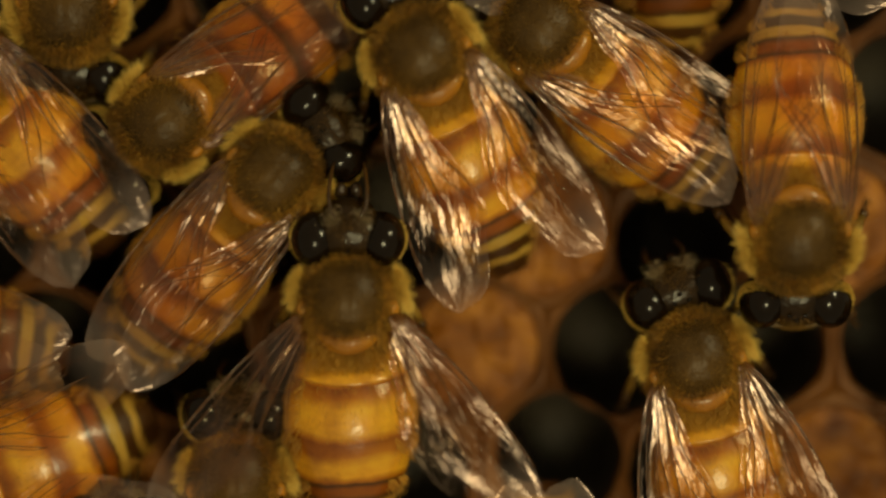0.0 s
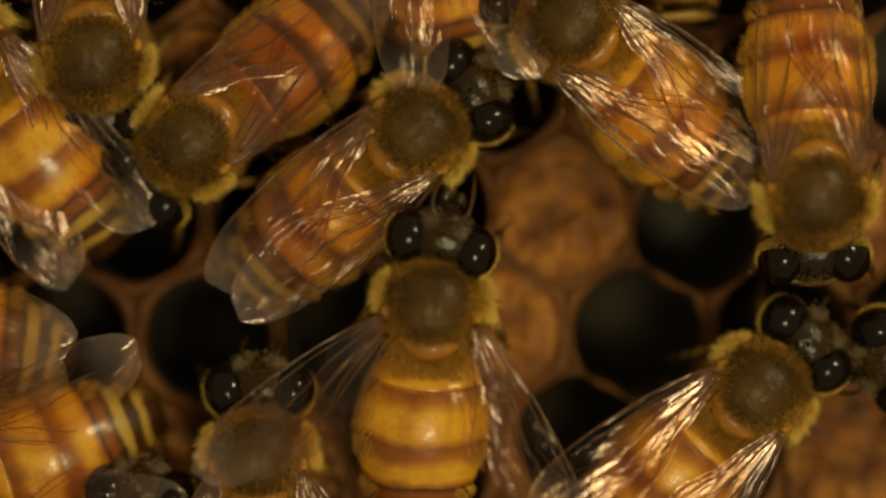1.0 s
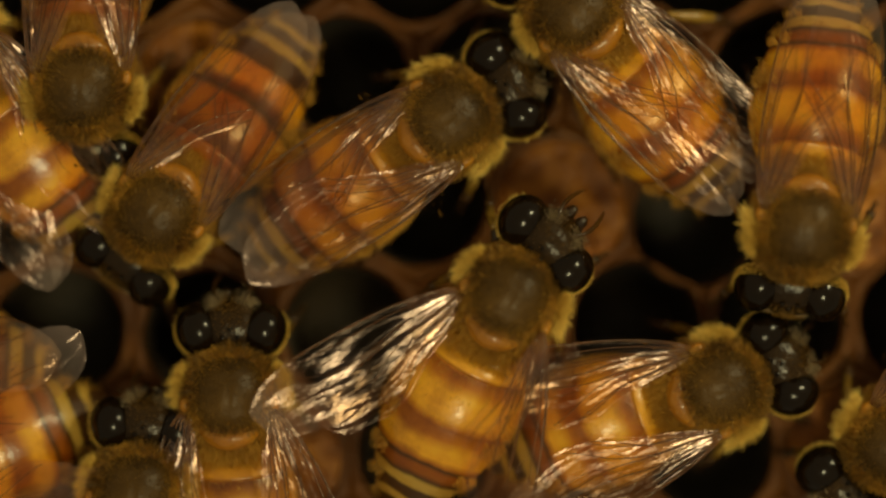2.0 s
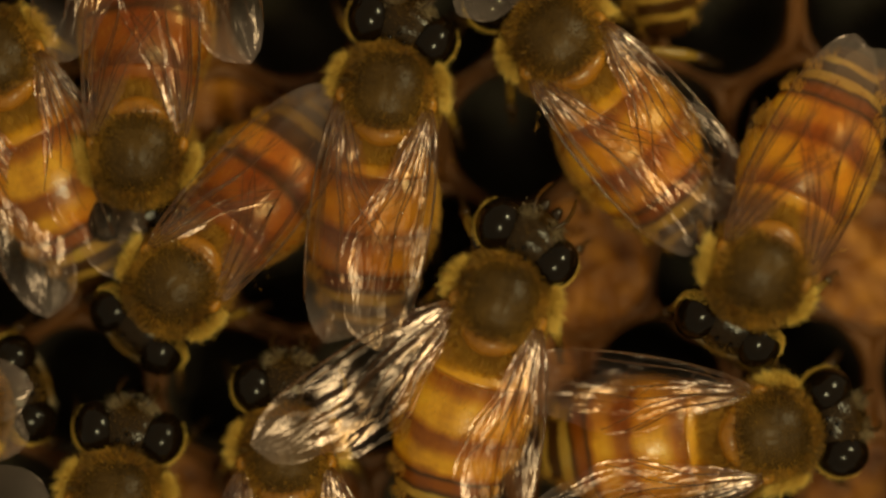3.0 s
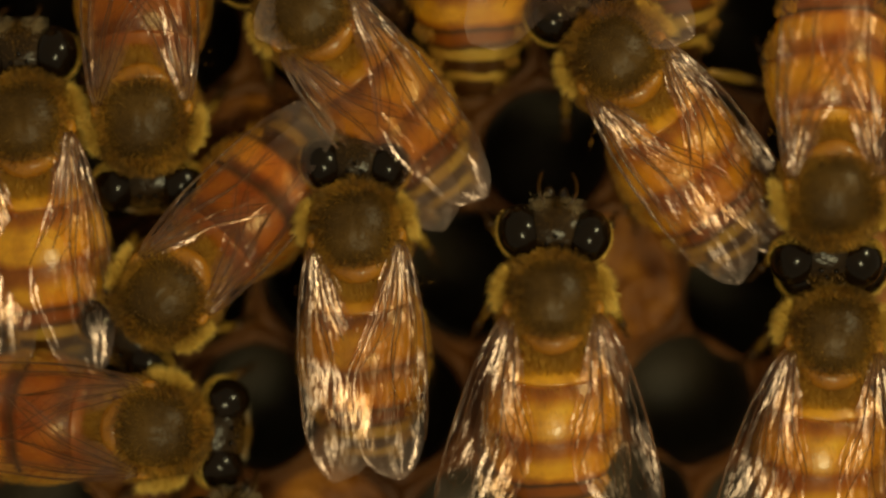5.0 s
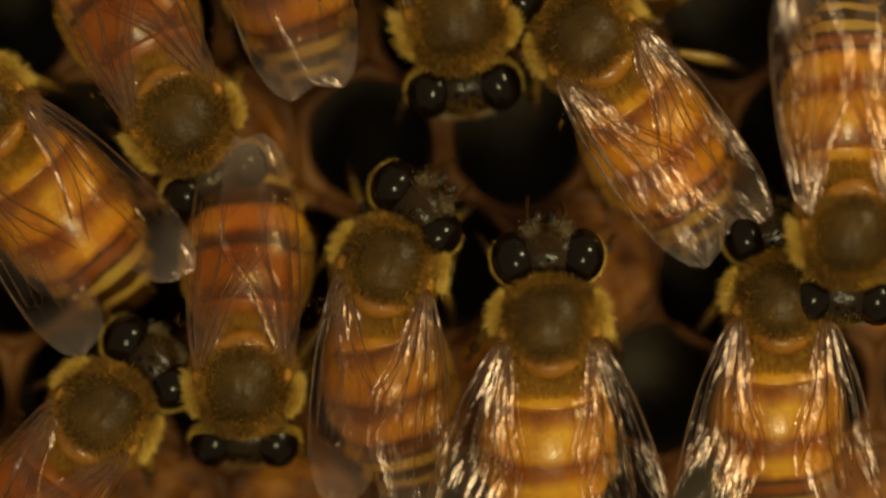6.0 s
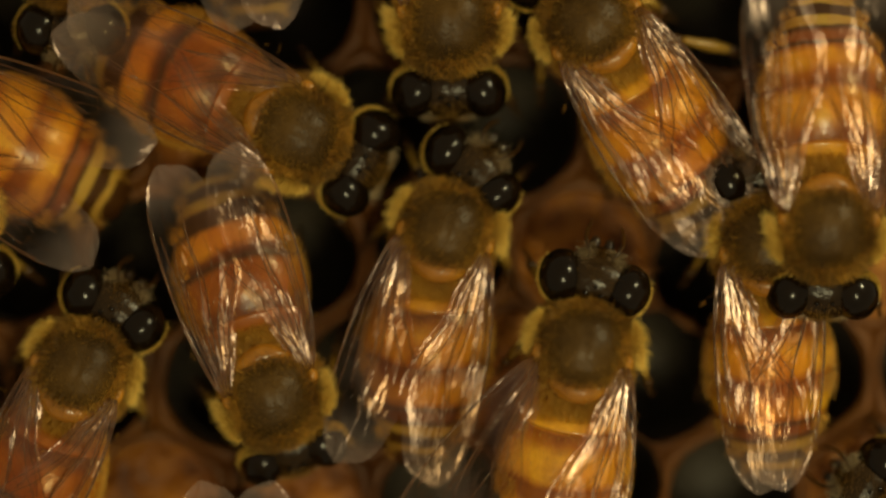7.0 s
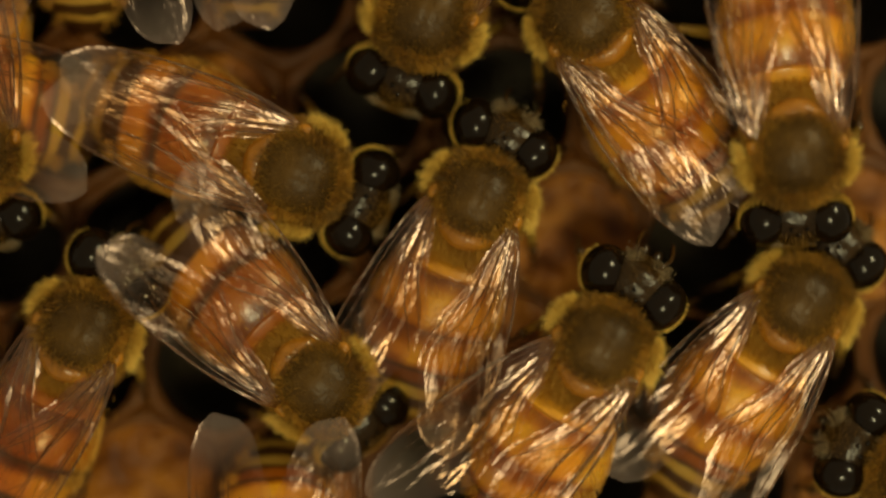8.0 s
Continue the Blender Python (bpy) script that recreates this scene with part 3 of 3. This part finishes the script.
tagged(bees["diving"], "amber honey bee coming forward over dark cells")
bees["tail_behind"] = copy_thing(HONEY, pose(0, 0, 0))
tagged(bees["tail_behind"], "honey-brown bee showing its dark striped tail, wings spread")
bees["right_corner"] = copy_thing(AMBER, pose(0, 0, 0))
bees["bottom_wings"] = copy_thing(AMBER, pose(0, 0, 0))
bees["wing_tips_top"] = copy_thing(AMBER, pose(0, 0, 0))
tagged(bees["wing_tips_top"], "amber honey bee with raised, parted clear wings")
bees["wing_tips_bottom"] = copy_thing(AMBER, pose(0, 0, 0))
tagged(bees["wing_tips_bottom"], "amber honey bee with whitish wing tips and lowered tail")
bees["right_low"] = copy_thing(HONEY, pose(0, 0, 0))
bees["left_top"] = copy_thing(HONEY, pose(0, 0, 0))
bees["left_crouching"] = copy_thing(HONEY, pose(0, 0, 0))
tagged(bees["left_crouching"], "honey-brown bee crouching with bowed head")
bees["middle"].scale = [1.01] * 3
bees["pivoting"].scale = [1.02] * 3
bees["russet_slanting"].scale = [1.00] * 3
bees["russet_upside_down"].scale = [1.03] * 3
bees["resting"].scale = [1.03] * 3
bees["head_down"].scale = [1.01] * 3
bees["turning"].scale = [1.00] * 3
bees["climbing"].scale = [1.00] * 3
bees["leaving_top"].scale = [1.00] * 3
bees["left_edge"].scale = [1.03] * 3
bees["left_low"].scale = [1.05] * 3
bees["left_corner"].scale = [1.02] * 3
bees["low_head"].scale = [1.00] * 3
bees["russet_low"].scale = [1.01] * 3
bees["tail_top"].scale = [1.05] * 3
bees["diving"].scale = [1.05] * 3
bees["tail_behind"].scale = [1.02] * 3
bees["right_corner"].scale = [1.02] * 3
bees["bottom_wings"].scale = [1.01] * 3
bees["wing_tips_top"].scale = [1.00] * 3
bees["wing_tips_bottom"].scale = [1.02] * 3
bees["right_low"].scale = [1.01] * 3
bees["left_top"].scale = [1.00] * 3
bees["left_crouching"].scale = [1.02] * 3


# ---- how the bees crawl ----
def crawl(bee, lift, nose_up, rows):
    """Rows: seconds, x and y in millimetres of the comb, and the heading in degrees from +y, clockwise."""
    walk(bee, [(t, place(x, y, lift, nose_up, 0, -turn)) for t, x, y, turn in rows])


def turn_head(bee, rows):
    walk(child(bee, "head"), [(t, place(*HEAD_AT, -nod, 0, -a)) for t, a, nod in rows])


def turn_abdomen(bee, rows):
    walk(child(bee, "abdomen"), [(t, place(*WAIST, dip, 0, -a)) for t, a, dip in rows])


def spread_wings(bee, rows):
    """Rows: seconds, the spread of the left and the right pair, how far each is twisted, and how far the tips are lifted, in degrees."""
    for side in (-1, 1):
        for which in ("fore", "hind"):
            walk(child(bee, which + "_wing", side), [(r[0], wing_pose(which, side, r[1 if side < 0 else 2], r[3 if side < 0 else 4], r[5])) for r in rows])


def motions():
    crawl(bees["middle"], 1.2, 0, [(0.0, -0.81, -3.68, 0), (0.5, -0.21, -5.08, -2), (1.0, 1.34, -4.47, 5), (1.5, 3.45, -3.80, 22), 
        (1.7, 4.23, -4.65, 30), (2.8, 2.82, -2.88, 18), (3.0, 2.92, -2.58, 18), (3.5, 3.17, -2.74, 15), (4.0, 3.43, -2.97, 8), (4.5, 3.53, -2.16, 4), 
        (5.0, 3.64, -1.90, 0), (5.2, 3.56, -2.16, 0), (6.3, 4.91, -3.68, 0), (6.5, 5.10, -4.14, 0), (7.0, 5.75, -4.40, 8), (7.5, 6.09, -4.19, 22), 
        (8.0, 6.65, -4.95, 28)])
    turn_head(bees["middle"], [(0, 0, -34), (1, 10, -30), (1.5, 22, -18), (2.8, 18, -14), (3.5, 22, -14), (4, 8, -12), (4.5, 6, -9), (5.2, 4, -9), (6.3, -12, -10), (6.5, -18, -10), (7, 6, -9), (7.5, 14, -8), (8, 3, -6)])
    spread_wings(bees["middle"], [(0, 42, 41, 34, 33, 0), (0.5, 44, 40, 34, 33, 0), (1, 50, 35, 28, 33, 0), (1.3, 44, 31, 6, 30, 0), (1.5, 38, 25, 0, 34, 0), (1.7, 36, 24, 0, 34, 0), (2.8, 43, 14, 0, 4, 0), (3, 42, 13, 0, 2, 0), (3.5, 40, 11, 0, 2, 0), (4, 37, 11, 0, 3, 0), (4.5, 21, 12, 0, 4, 0), (5, 20, 18, 0, 0, 0), (5.2, 22, 18, 0, 0, 0), (6.3, 23, 23, 0, 0, 0), (6.5, 24, 22, 0, 0, 0), (7, 34, 4, 14, 0, 0), (7.5, 30, -5, 10, 0, 0), (8, 28, -5, 6, 0, 0)])
    crawl(bees["pivoting"], 0, 0, [(0.0, -3.43, 0.52, 40), (0.5, -1.20, 1.03, 48), (1.0, 0.76, 1.45, 49), (1.5, 2.36, 1.75, 60), (1.7, 2.52, 0.99, 68), 
        (2.8, -0.90, 4.68, 6), (3.0, -0.90, 4.60, 8), (3.5, -2.27, 6.82, -14), (4.0, -2.87, 7.26, -26), (4.5, -4.01, 7.22, -36), 
        (5.0, -4.67, 7.96, -38), (5.2, -5.51, 8.85, -40), (6.3, -5.89, 14.42, -10), (6.5, -6.47, 14.88, -10), (7.5, -5.7, 15.2, 0), (8.0, -5.5, 14.6, 0)])
    turn_head(bees["pivoting"], [(0, 20, 0), (1.7, 5, 0), (3, 14, -14), (5, 0, 0), (8, 0, 0)])
    crawl(bees["russet_slanting"], 0, 0, [(0.0, -7.08, 2.53, -125), (0.5, -6.60, 2.19, -137), (1.0, -6.92, 1.26, -130), (1.5, -6.47, 0.50, -140), 
        (1.7, -7.17, -0.45, -144), (2.8, -8.48, -2.04, -143), (3.0, -8.10, -1.83, -139), (3.5, -8.61, -1.43, -135), (4.0, -8.43, -1.18, -131), 
        (4.5, -9.10, -1.32, -140), (5.0, -9.56, -1.64, -137), (5.2, -8.49, -2.28, -155), (6.3, -5.89, -5.54, -180), (6.5, -5.99, -5.62, -180), 
        (7.0, -4.83, -5.93, -197), (7.5, -3.40, -5.90, -217), (8.0, -2.98, -6.19, -224)])
    turn_head(bees["russet_slanting"], [(0, 0, 54), (5.2, 0, 54), (6.3, 0, 60), (8, 0, 60)])
    spread_wings(bees["russet_slanting"], [(0, -1, -1, 0, 0, 0), (6.3, 0, 0, 0, 0, 0), (7, 4, 4, 0, 0, 9), (7.5, 6, 5, 0, 0, 20), (8, 9, 8, 0, 0, 18)])
    crawl(bees["russet_upside_down"], 0, 0, [(0.0, -10.44, 6.37, -180), (0.5, -10.25, 4.68, -180), (1.0, -10.28, 4.14, -182), 
        (1.5, -10.31, 3.38, -180), (1.7, -10.62, 2.82, -180), (2.8, -9.92, 3.05, -178), (3.0, -9.44, 2.68, -178), (3.5, -9.76, 2.45, -178), 
        (4.0, -9.68, 3.81, -153), (4.5, -10.25, 3.95, -164), (5.0, -10.33, 4.41, -182), (5.2, -9.73, 4.91, -182), (6.3, -7.81, 3.77, -219), 
        (6.5, -7.33, 3.79, -225), (7.0, -4.07, 3.09, -244), (7.5, -4.40, 1.10, -239), (8.0, -3.75, 0.95, -247)])
    turn_head(bees["russet_upside_down"], [(0, 0, 52), (5.2, 0, 50), (6.3, 0, 40), (7, 0, 30), (8, 0, 28)])
    spread_wings(bees["russet_upside_down"], [(0, 0, 0, 0, 0, 0), (6.3, 0, 0, 0, 0, 0), (7, -1, -1, -4, 4, 7), (7.5, -1, -1, -9, 6, 10), (8, -1, -1, -12, 8, 13)])
    crawl(bees["resting"], 0, 0, [(0.0, 5.78, 5.60, -49), (0.5, 5.68, 5.06, -50), (1.0, 6.04, 5.20, -46), (1.5, 6.39, 5.10, -43), 
        (1.7, 6.46, 5.12, -42), (2.8, 5.15, 6.40, -36), (3.0, 4.95, 6.42, -36), (3.5, 4.83, 6.63, -35), (4.0, 5.58, 6.49, -34), (4.5, 5.78, 6.26, -34), 
        (5.0, 5.89, 6.42, -33), (5.2, 5.72, 6.35, -33), (6.3, 6.01, 6.74, -33), (6.5, 6.11, 6.66, -32), (7.0, 6.11, 6.74, -32), (7.5, 5.86, 6.53, -35), 
        (8.0, 6.23, 6.29, -36)])
    spread_wings(bees["resting"], [(0, -2, 9, 9, -9, 0), (4, 0, 8, 6, -10, 0), (6.5, 2, 6, 2, -9, 0), (8, 3, 6, 0, -8, 0)])
    leg = child(bees["resting"], "hind_leg", 1)
    stretched = leg.matrix_basis @ pose(0, 0, 0, 4, 0, 30)
    walk(leg, [(0, stretched), (8, stretched)])
    crawl(bees["head_down"], 1.5, 0, [(0.0, 14.44, -1.50, 180), (0.5, 14.33, -2.23, 175), (1.0, 14.30, -0.59, 178), (1.5, 14.47, -1.06, 180), 
        (1.7, 14.53, -1.99, 181), (2.8, 11.33, -1.65, 213), (3.0, 11.71, -1.44, 206), (3.5, 11.39, -0.65, 205), (4.0, 12.69, 0.73, 187), 
        (4.5, 12.98, 1.34, 183), (5.0, 13.09, 1.79, 182), (5.2, 13.30, 1.91, 183), (6.3, 14.84, -0.55, 180), (6.5, 14.55, -0.63, 177), 
        (7.0, 13.98, -0.18, 181), (7.5, 13.74, -0.21, 184), (8.0, 13.25, 1.7, 177)])
    turn_head(bees["head_down"], [(0, 0, 56), (3.5, 0, 58), (5, 0, 48), (8, 0, 46)])
    spread_wings(bees["head_down"], [(0, 0, 0, 0, 0, 0), (3, 0, 0, 0, 0, 0), (4, 0, 0, 0, -4, 8), (5.2, 0, 3, 0, -8, 13), (6.3, 2, 14, 0, -8, 14), (8, 2, 12, 0, -8, 14)])
    crawl(bees["turning"], 0, 0, [(0.0, 11.06, -5.72, -12), (0.5, 11.15, -6.74, 5), (1.0, 12.47, -7.38, 45), (1.5, 11.18, -7.75, 72), 
        (1.7, 10.87, -7.74, 72), (2.8, 12.25, -6.55, 75), (3.0, 12.15, -7.01, 85), (3.5, 12.32, -5.84, 70), (4.0, 14.21, -5.21, 62), 
        (4.5, 14.13, -3.82, 32), (5.0, 13.28, -3.17, 4), (5.2, 13.01, -2.48, 2), (6.3, 12.35, -2.28, 0), (6.5, 12.25, -2.07, 0), 
        (7.0, 12.1, -0.84, -3), (7.5, 12.96, -0.86, -6), (7.8, 13.26, -1.96, 15), (8.0, 13.55, -3.5, 33)])
    turn_head(bees["turning"], [(0, -6, 0), (0.5, 30, 0), (1, 5, 0), (3, -10, 0), (8, 0, 0)])
    spread_wings(bees["turning"], [(0, 14, 20, 0, 0, 0), (1, 14, 14, 0, 0, 0), (5, 18, 16, 0, 0, 0), (6.5, 16, 14, 0, 0, 0), (7, 1, -3, 0, 0, 0), (7.5, 1, -2, 0, 0, 0), (8, 14, 8, 0, 0, 0)])
    crawl(bees["climbing"], 0, 0, [(0.0, -4.68, -9.94, 0), (0.5, -3.91, -9.91, 0), (1.0, -4.61, -9.68, 0), (1.5, -5.32, -7.37, 0), 
        (1.7, -5.54, -7.74, 0), (2.8, -5.03, -7.89, 0), (3.0, -4.35, -7.78, 0), (3.5, -3.23, -5.94, 2), (4.0, -2.87, -4.74, 3), (4.5, -2.76, -2.09, 0), 
        (5.0, -3.04, 0.47, -3), (5.2, -2.54, -0.94, 3), (6.3, -0.90, -1.35, 18), (6.5, -1.00, -1.60, 20), (6.7, -0.90, -1.66, 20), (7.0, 1.12, -0.37, 14), 
        (7.5, 2.41, 1.15, 30), (8.0, 2.50, 0.05, 22)])
    turn_head(bees["climbing"], [(0, 0, 0), (5, 5, 0), (6.3, 38, -14), (6.5, 38, -14), (6.7, 22, -12), (7, 28, -8), (7.5, 20, -6), (8, 5, 0)])
    turn_abdomen(bees["climbing"], [(0, 0, 0), (5.2, 0, 0), (6.3, -36, 0), (6.5, -38, 0), (6.7, -40, 0), (7, -8, 0), (7.5, 0, 0), (8, 0, 0)])
    spread_wings(bees["climbing"], [(0, 20, 30, 0, 0, 0), (4, 12, 12, 0, 0, 0), (4.5, 6, 6, -11, -4, 0), (5, 3, 3, -13, -5, 0), (5.2, 4, 4, -13, -5, 0), (6.3, -10, 26, 7, 9, 0), (6.5, -11, 28, 7, 9, 0), (6.7, -11, 28, 7, 9, 0), (7, 8, 8, 0, 2, 0), (8, 12, 12, 0, 0, 0)])
    crawl(bees["leaving_top"], 1.2, 5, [(0.0, 1.56, 4.95, -23), (0.5, 2.22, 7.83, -18), (1.0, 0.94, 11.56, -10), (1.5, 0.68, 13.37, -5), 
        (2.8, -0.78, 18.66, 0), (8.0, -0.46, 20.05, 0)])
    spread_wings(bees["leaving_top"], [(0, 11, 17, 0, 0, 0), (0.5, 9, 14, 0, 0, 0), (8, 10, 10, 0, 0, 0)])
    crawl(bees["left_edge"], 0, 0, [(0.0, -14.53, 4.74, -40), (0.5, -15.81, 3.15, -40), (1.0, -14.88, 4.31, -36), (1.5, -15.40, 4.43, -35), 
        (1.7, -15.08, 3.87, -35), (2.8, -15.20, 5.64, -28), (3.0, -14.32, 5.75, -24), (3.5, -14.75, 5.00, -17), (4.0, -14.19, 4.96, -12), 
        (4.5, -14.95, 4.91, -10), (5.0, -14.36, 4.12, -5), (5.2, -13.76, 4.24, -5), (6.3, -15.67, 4.06, -45), (6.5, -16.16, 3.98, -42), 
        (7.0, -17.69, 4.63, -62), (7.5, -17.75, 4.99, -55), (8.0, -18.91, 4.56, -75)])
    spread_wings(bees["left_edge"], [(0, 8, 6, -6, -4, -3), (0.5, 7, 7, -10, -8, -5), (1, 8, 8, -10, -8, -5), (1.5, 8, 8, -10, -8, -5), (3, 8, 6, -11, -6, -4), (5.2, 8, 6, -11, -6, -4), (6.3, 12, 14, 0, 0, 0), (8, 9, 6, 0, 0, 0)])
    crawl(bees["left_low"], 0, 0, [(0.0, -19.27, -4.18, -80), (0.5, -19.75, -4.72, -80), (1.0, -19.78, -4.78, -80), (1.5, -20.29, -4.68, -80), 
        (1.7, -20.22, -6.40, -82), (2.8, -21.53, -5.69, -85), (4.0, -23.98, -5.21, -85), (8.0, -24.28, -6.95, -85)])
    crawl(bees["left_corner"], 0, 0, [(0.0, -15.62, -10.71, -110), (0.5, -16.01, -11.25, -110), (1.0, -16.02, -11.12, -110), 
        (1.5, -17.68, -10.63, -110), (1.7, -17.25, -11.58, -110), (2.8, -21.15, -8.95, -110), (8.0, -25.24, -10.41, -110)])
    spread_wings(bees["left_corner"], [(0, 20, 14, 0, 0, 0), (8, 20, 14, 0, 0, 0)])
    crawl(bees["low_head"], 0, 0, [(0.0, -8.81, -13.59, 0), (1.0, -8.93, -13.23, 5), (1.5, -8.39, -12.17, 5), (2.8, -10.02, -9.72, 10), 
        (3.0, -10.21, -9.32, 10), (3.5, -9.37, -8.91, 5), (4.0, -7.67, -8.29, 12), (4.5, -6.99, -8.23, 15), (4.8, -7.42, -10.42, 10), 
        (5.2, -7.43, -12.65, 0), (8.0, -5.09, -14.25, 0)])
    crawl(bees["russet_low"], 0, 0, [(0.0, -17.45, -8.02, 60), (2.8, -16.35, -6.65, 70), (3.5, -13.21, -5.27, 80), (4.0, -12.46, -5.60, 85), 
        (4.5, -11.59, -6.31, 92), (5.0, -10.0, -6.3, 95), (5.2, -10.2, -6.7, 90), (6.3, -10.88, -5.64, 25), (6.5, -10.98, -5.24, 22), 
        (7.0, -11.4, -5.15, 24), (7.5, -10.45, -4.75, 34), (8.0, -11.04, -4.46, 28)])
    turn_head(bees["russet_low"], [(0, 0, 50), (5.2, 0, 50), (6.3, 8, 6), (8, 8, 0)])
    crawl(bees["tail_top"], 0, 0, [(0.0, 4.63, 16.16, 0), (3.5, 2.53, 16.81, 0), (4.0, 2.12, 15.13, 0), (4.5, 2.03, 14.41, 0), (5.0, 0.99, 13.91, 0), 
        (5.2, 1.21, 14.22, 0), (6.0, 3.01, 19.43, 0), (8.0, 4.51, 20.30, 0)])
    spread_wings(bees["tail_top"], [(0, 48, 48, 0, 0, 0), (8, 48, 48, 0, 0, 0)])
    crawl(bees["diving"], 0, 0, [(0.0, 2.71, 16.16, 180), (5.2, -0.14, 13.45, 180), (6.3, 1.69, 5.98, 172), (6.5, 1.59, 5.90, 176), 
        (7.0, 1.21, 6.93, 180), (7.5, 1.10, 6.40, 190), (8.0, 0.76, 6.48, 200)])
    turn_head(bees["diving"], [(0, 0, 42), (8, 0, 40)])
    crawl(bees["tail_behind"], 0, 0, [(0.0, 10.38, 13.09, 0), (2.8, 7.64, 15.04, -10), (3.5, 7.13, 15.08, -10), (4.0, 8.07, 15.51, -8), 
        (4.5, 7.41, 15.18, -10), (5.0, 6.75, 14.68, -10), (5.2, 6.39, 14.61, -10), (6.3, 7.17, 16.34, -10), (8.0, 7.39, 16.46, -10)])
    spread_wings(bees["tail_behind"], [(0, 48, 48, 0, 0, 0), (8, 48, 48, 0, 0, 0)])
    crawl(bees["right_corner"], 0, 0, [(0.0, 21.90, -6.87, -110), (1.0, 19.28, -5.55, -110), (1.5, 17.52, -7.95, -125), (1.7, 17.01, -8.70, -130), 
        (2.8, 18.58, -9.91, -150), (8.0, 20.82, -12.33, -150)])
    crawl(bees["bottom_wings"], 0, 0, [(0.0, 5.87, -18.39, 180), (0.5, 4.53, -20.65, 180), (1.0, 4.31, -21.87, 180), (8.0, 4.51, -21.93, 180)])
    crawl(bees["wing_tips_top"], 1.3, 9, [(0.0, -7.72, 18.79, 0), (1.7, -8.19, 16.78, 0), (2.8, -9.50, 14.66, 0), (3.0, -9.1, 14.55, 0), 
        (3.5, -12.48, 14.52, 0), (4.0, -13.45, 15.14, 0), (4.5, -14.49, 16.51, 0), (5.2, -15.87, 19.74, 0), (6.5, -13.4, 19.4, 0), (7.5, -11.8, 15.6, 0), (8.0, -11.2, 14.3, 0)])
    spread_wings(bees["wing_tips_top"], [(0, 20, 20, 0, 0, 0), (8, 20, 20, 0, 0, 0)])
    crawl(bees["wing_tips_bottom"], 1.2, 0, [(0.0, -4.89, -22.00, 180), (6.5, -6.29, -19.04, 180), (7.2, -5.66, -17.23, 180), 
        (7.5, -5.01, -17.38, 182), (7.8, -4.43, -16.2, 182), (8.0, -4.64, -15.95, 182)])
    turn_abdomen(bees["wing_tips_bottom"], [(0, 0, 16), (8, 0, 16)])
    spread_wings(bees["wing_tips_bottom"], [(0, 3, 3, 0, 0, 0), (7, 4, 4, 0, 0, 0), (8, 11, 10, 0, 0, 0)])
    crawl(bees["right_low"], 0, 0, [(0.0, 23.82, -14.55, -60), (6.5, 19.54, -11.57, -55), (7.0, 17.62, -10.44, -60), (7.5, 17.57, -10.17, -60), 
        (8.0, 17.56, -9.45, -62)])
    crawl(bees["left_top"], 0, 0, [(0.0, -11.50, 18.08, 180), (5.2, -13.96, 17.10, 180), (6.5, -12.32, 12.04, 180), (7.0, -11.78, 8.94, 180), 
        (7.5, -14.8, 10.9, 184), (8.0, -17.0, 13.0, 188)])
    crawl(bees["left_crouching"], 0, 0, [(0.0, -20.32, -1.50, 170), (5.2, -21.83, 0.40, 170), (6.3, -18.75, -0.36, 165), (7.0, -16.16, 0.40, 168), 
        (7.5, -15.06, 0.96, 172), (8.0, -14.78, 1.78, 172)])
    turn_head(bees["left_crouching"], [(0, 0, 30), (8, 0, 30)])


motions()
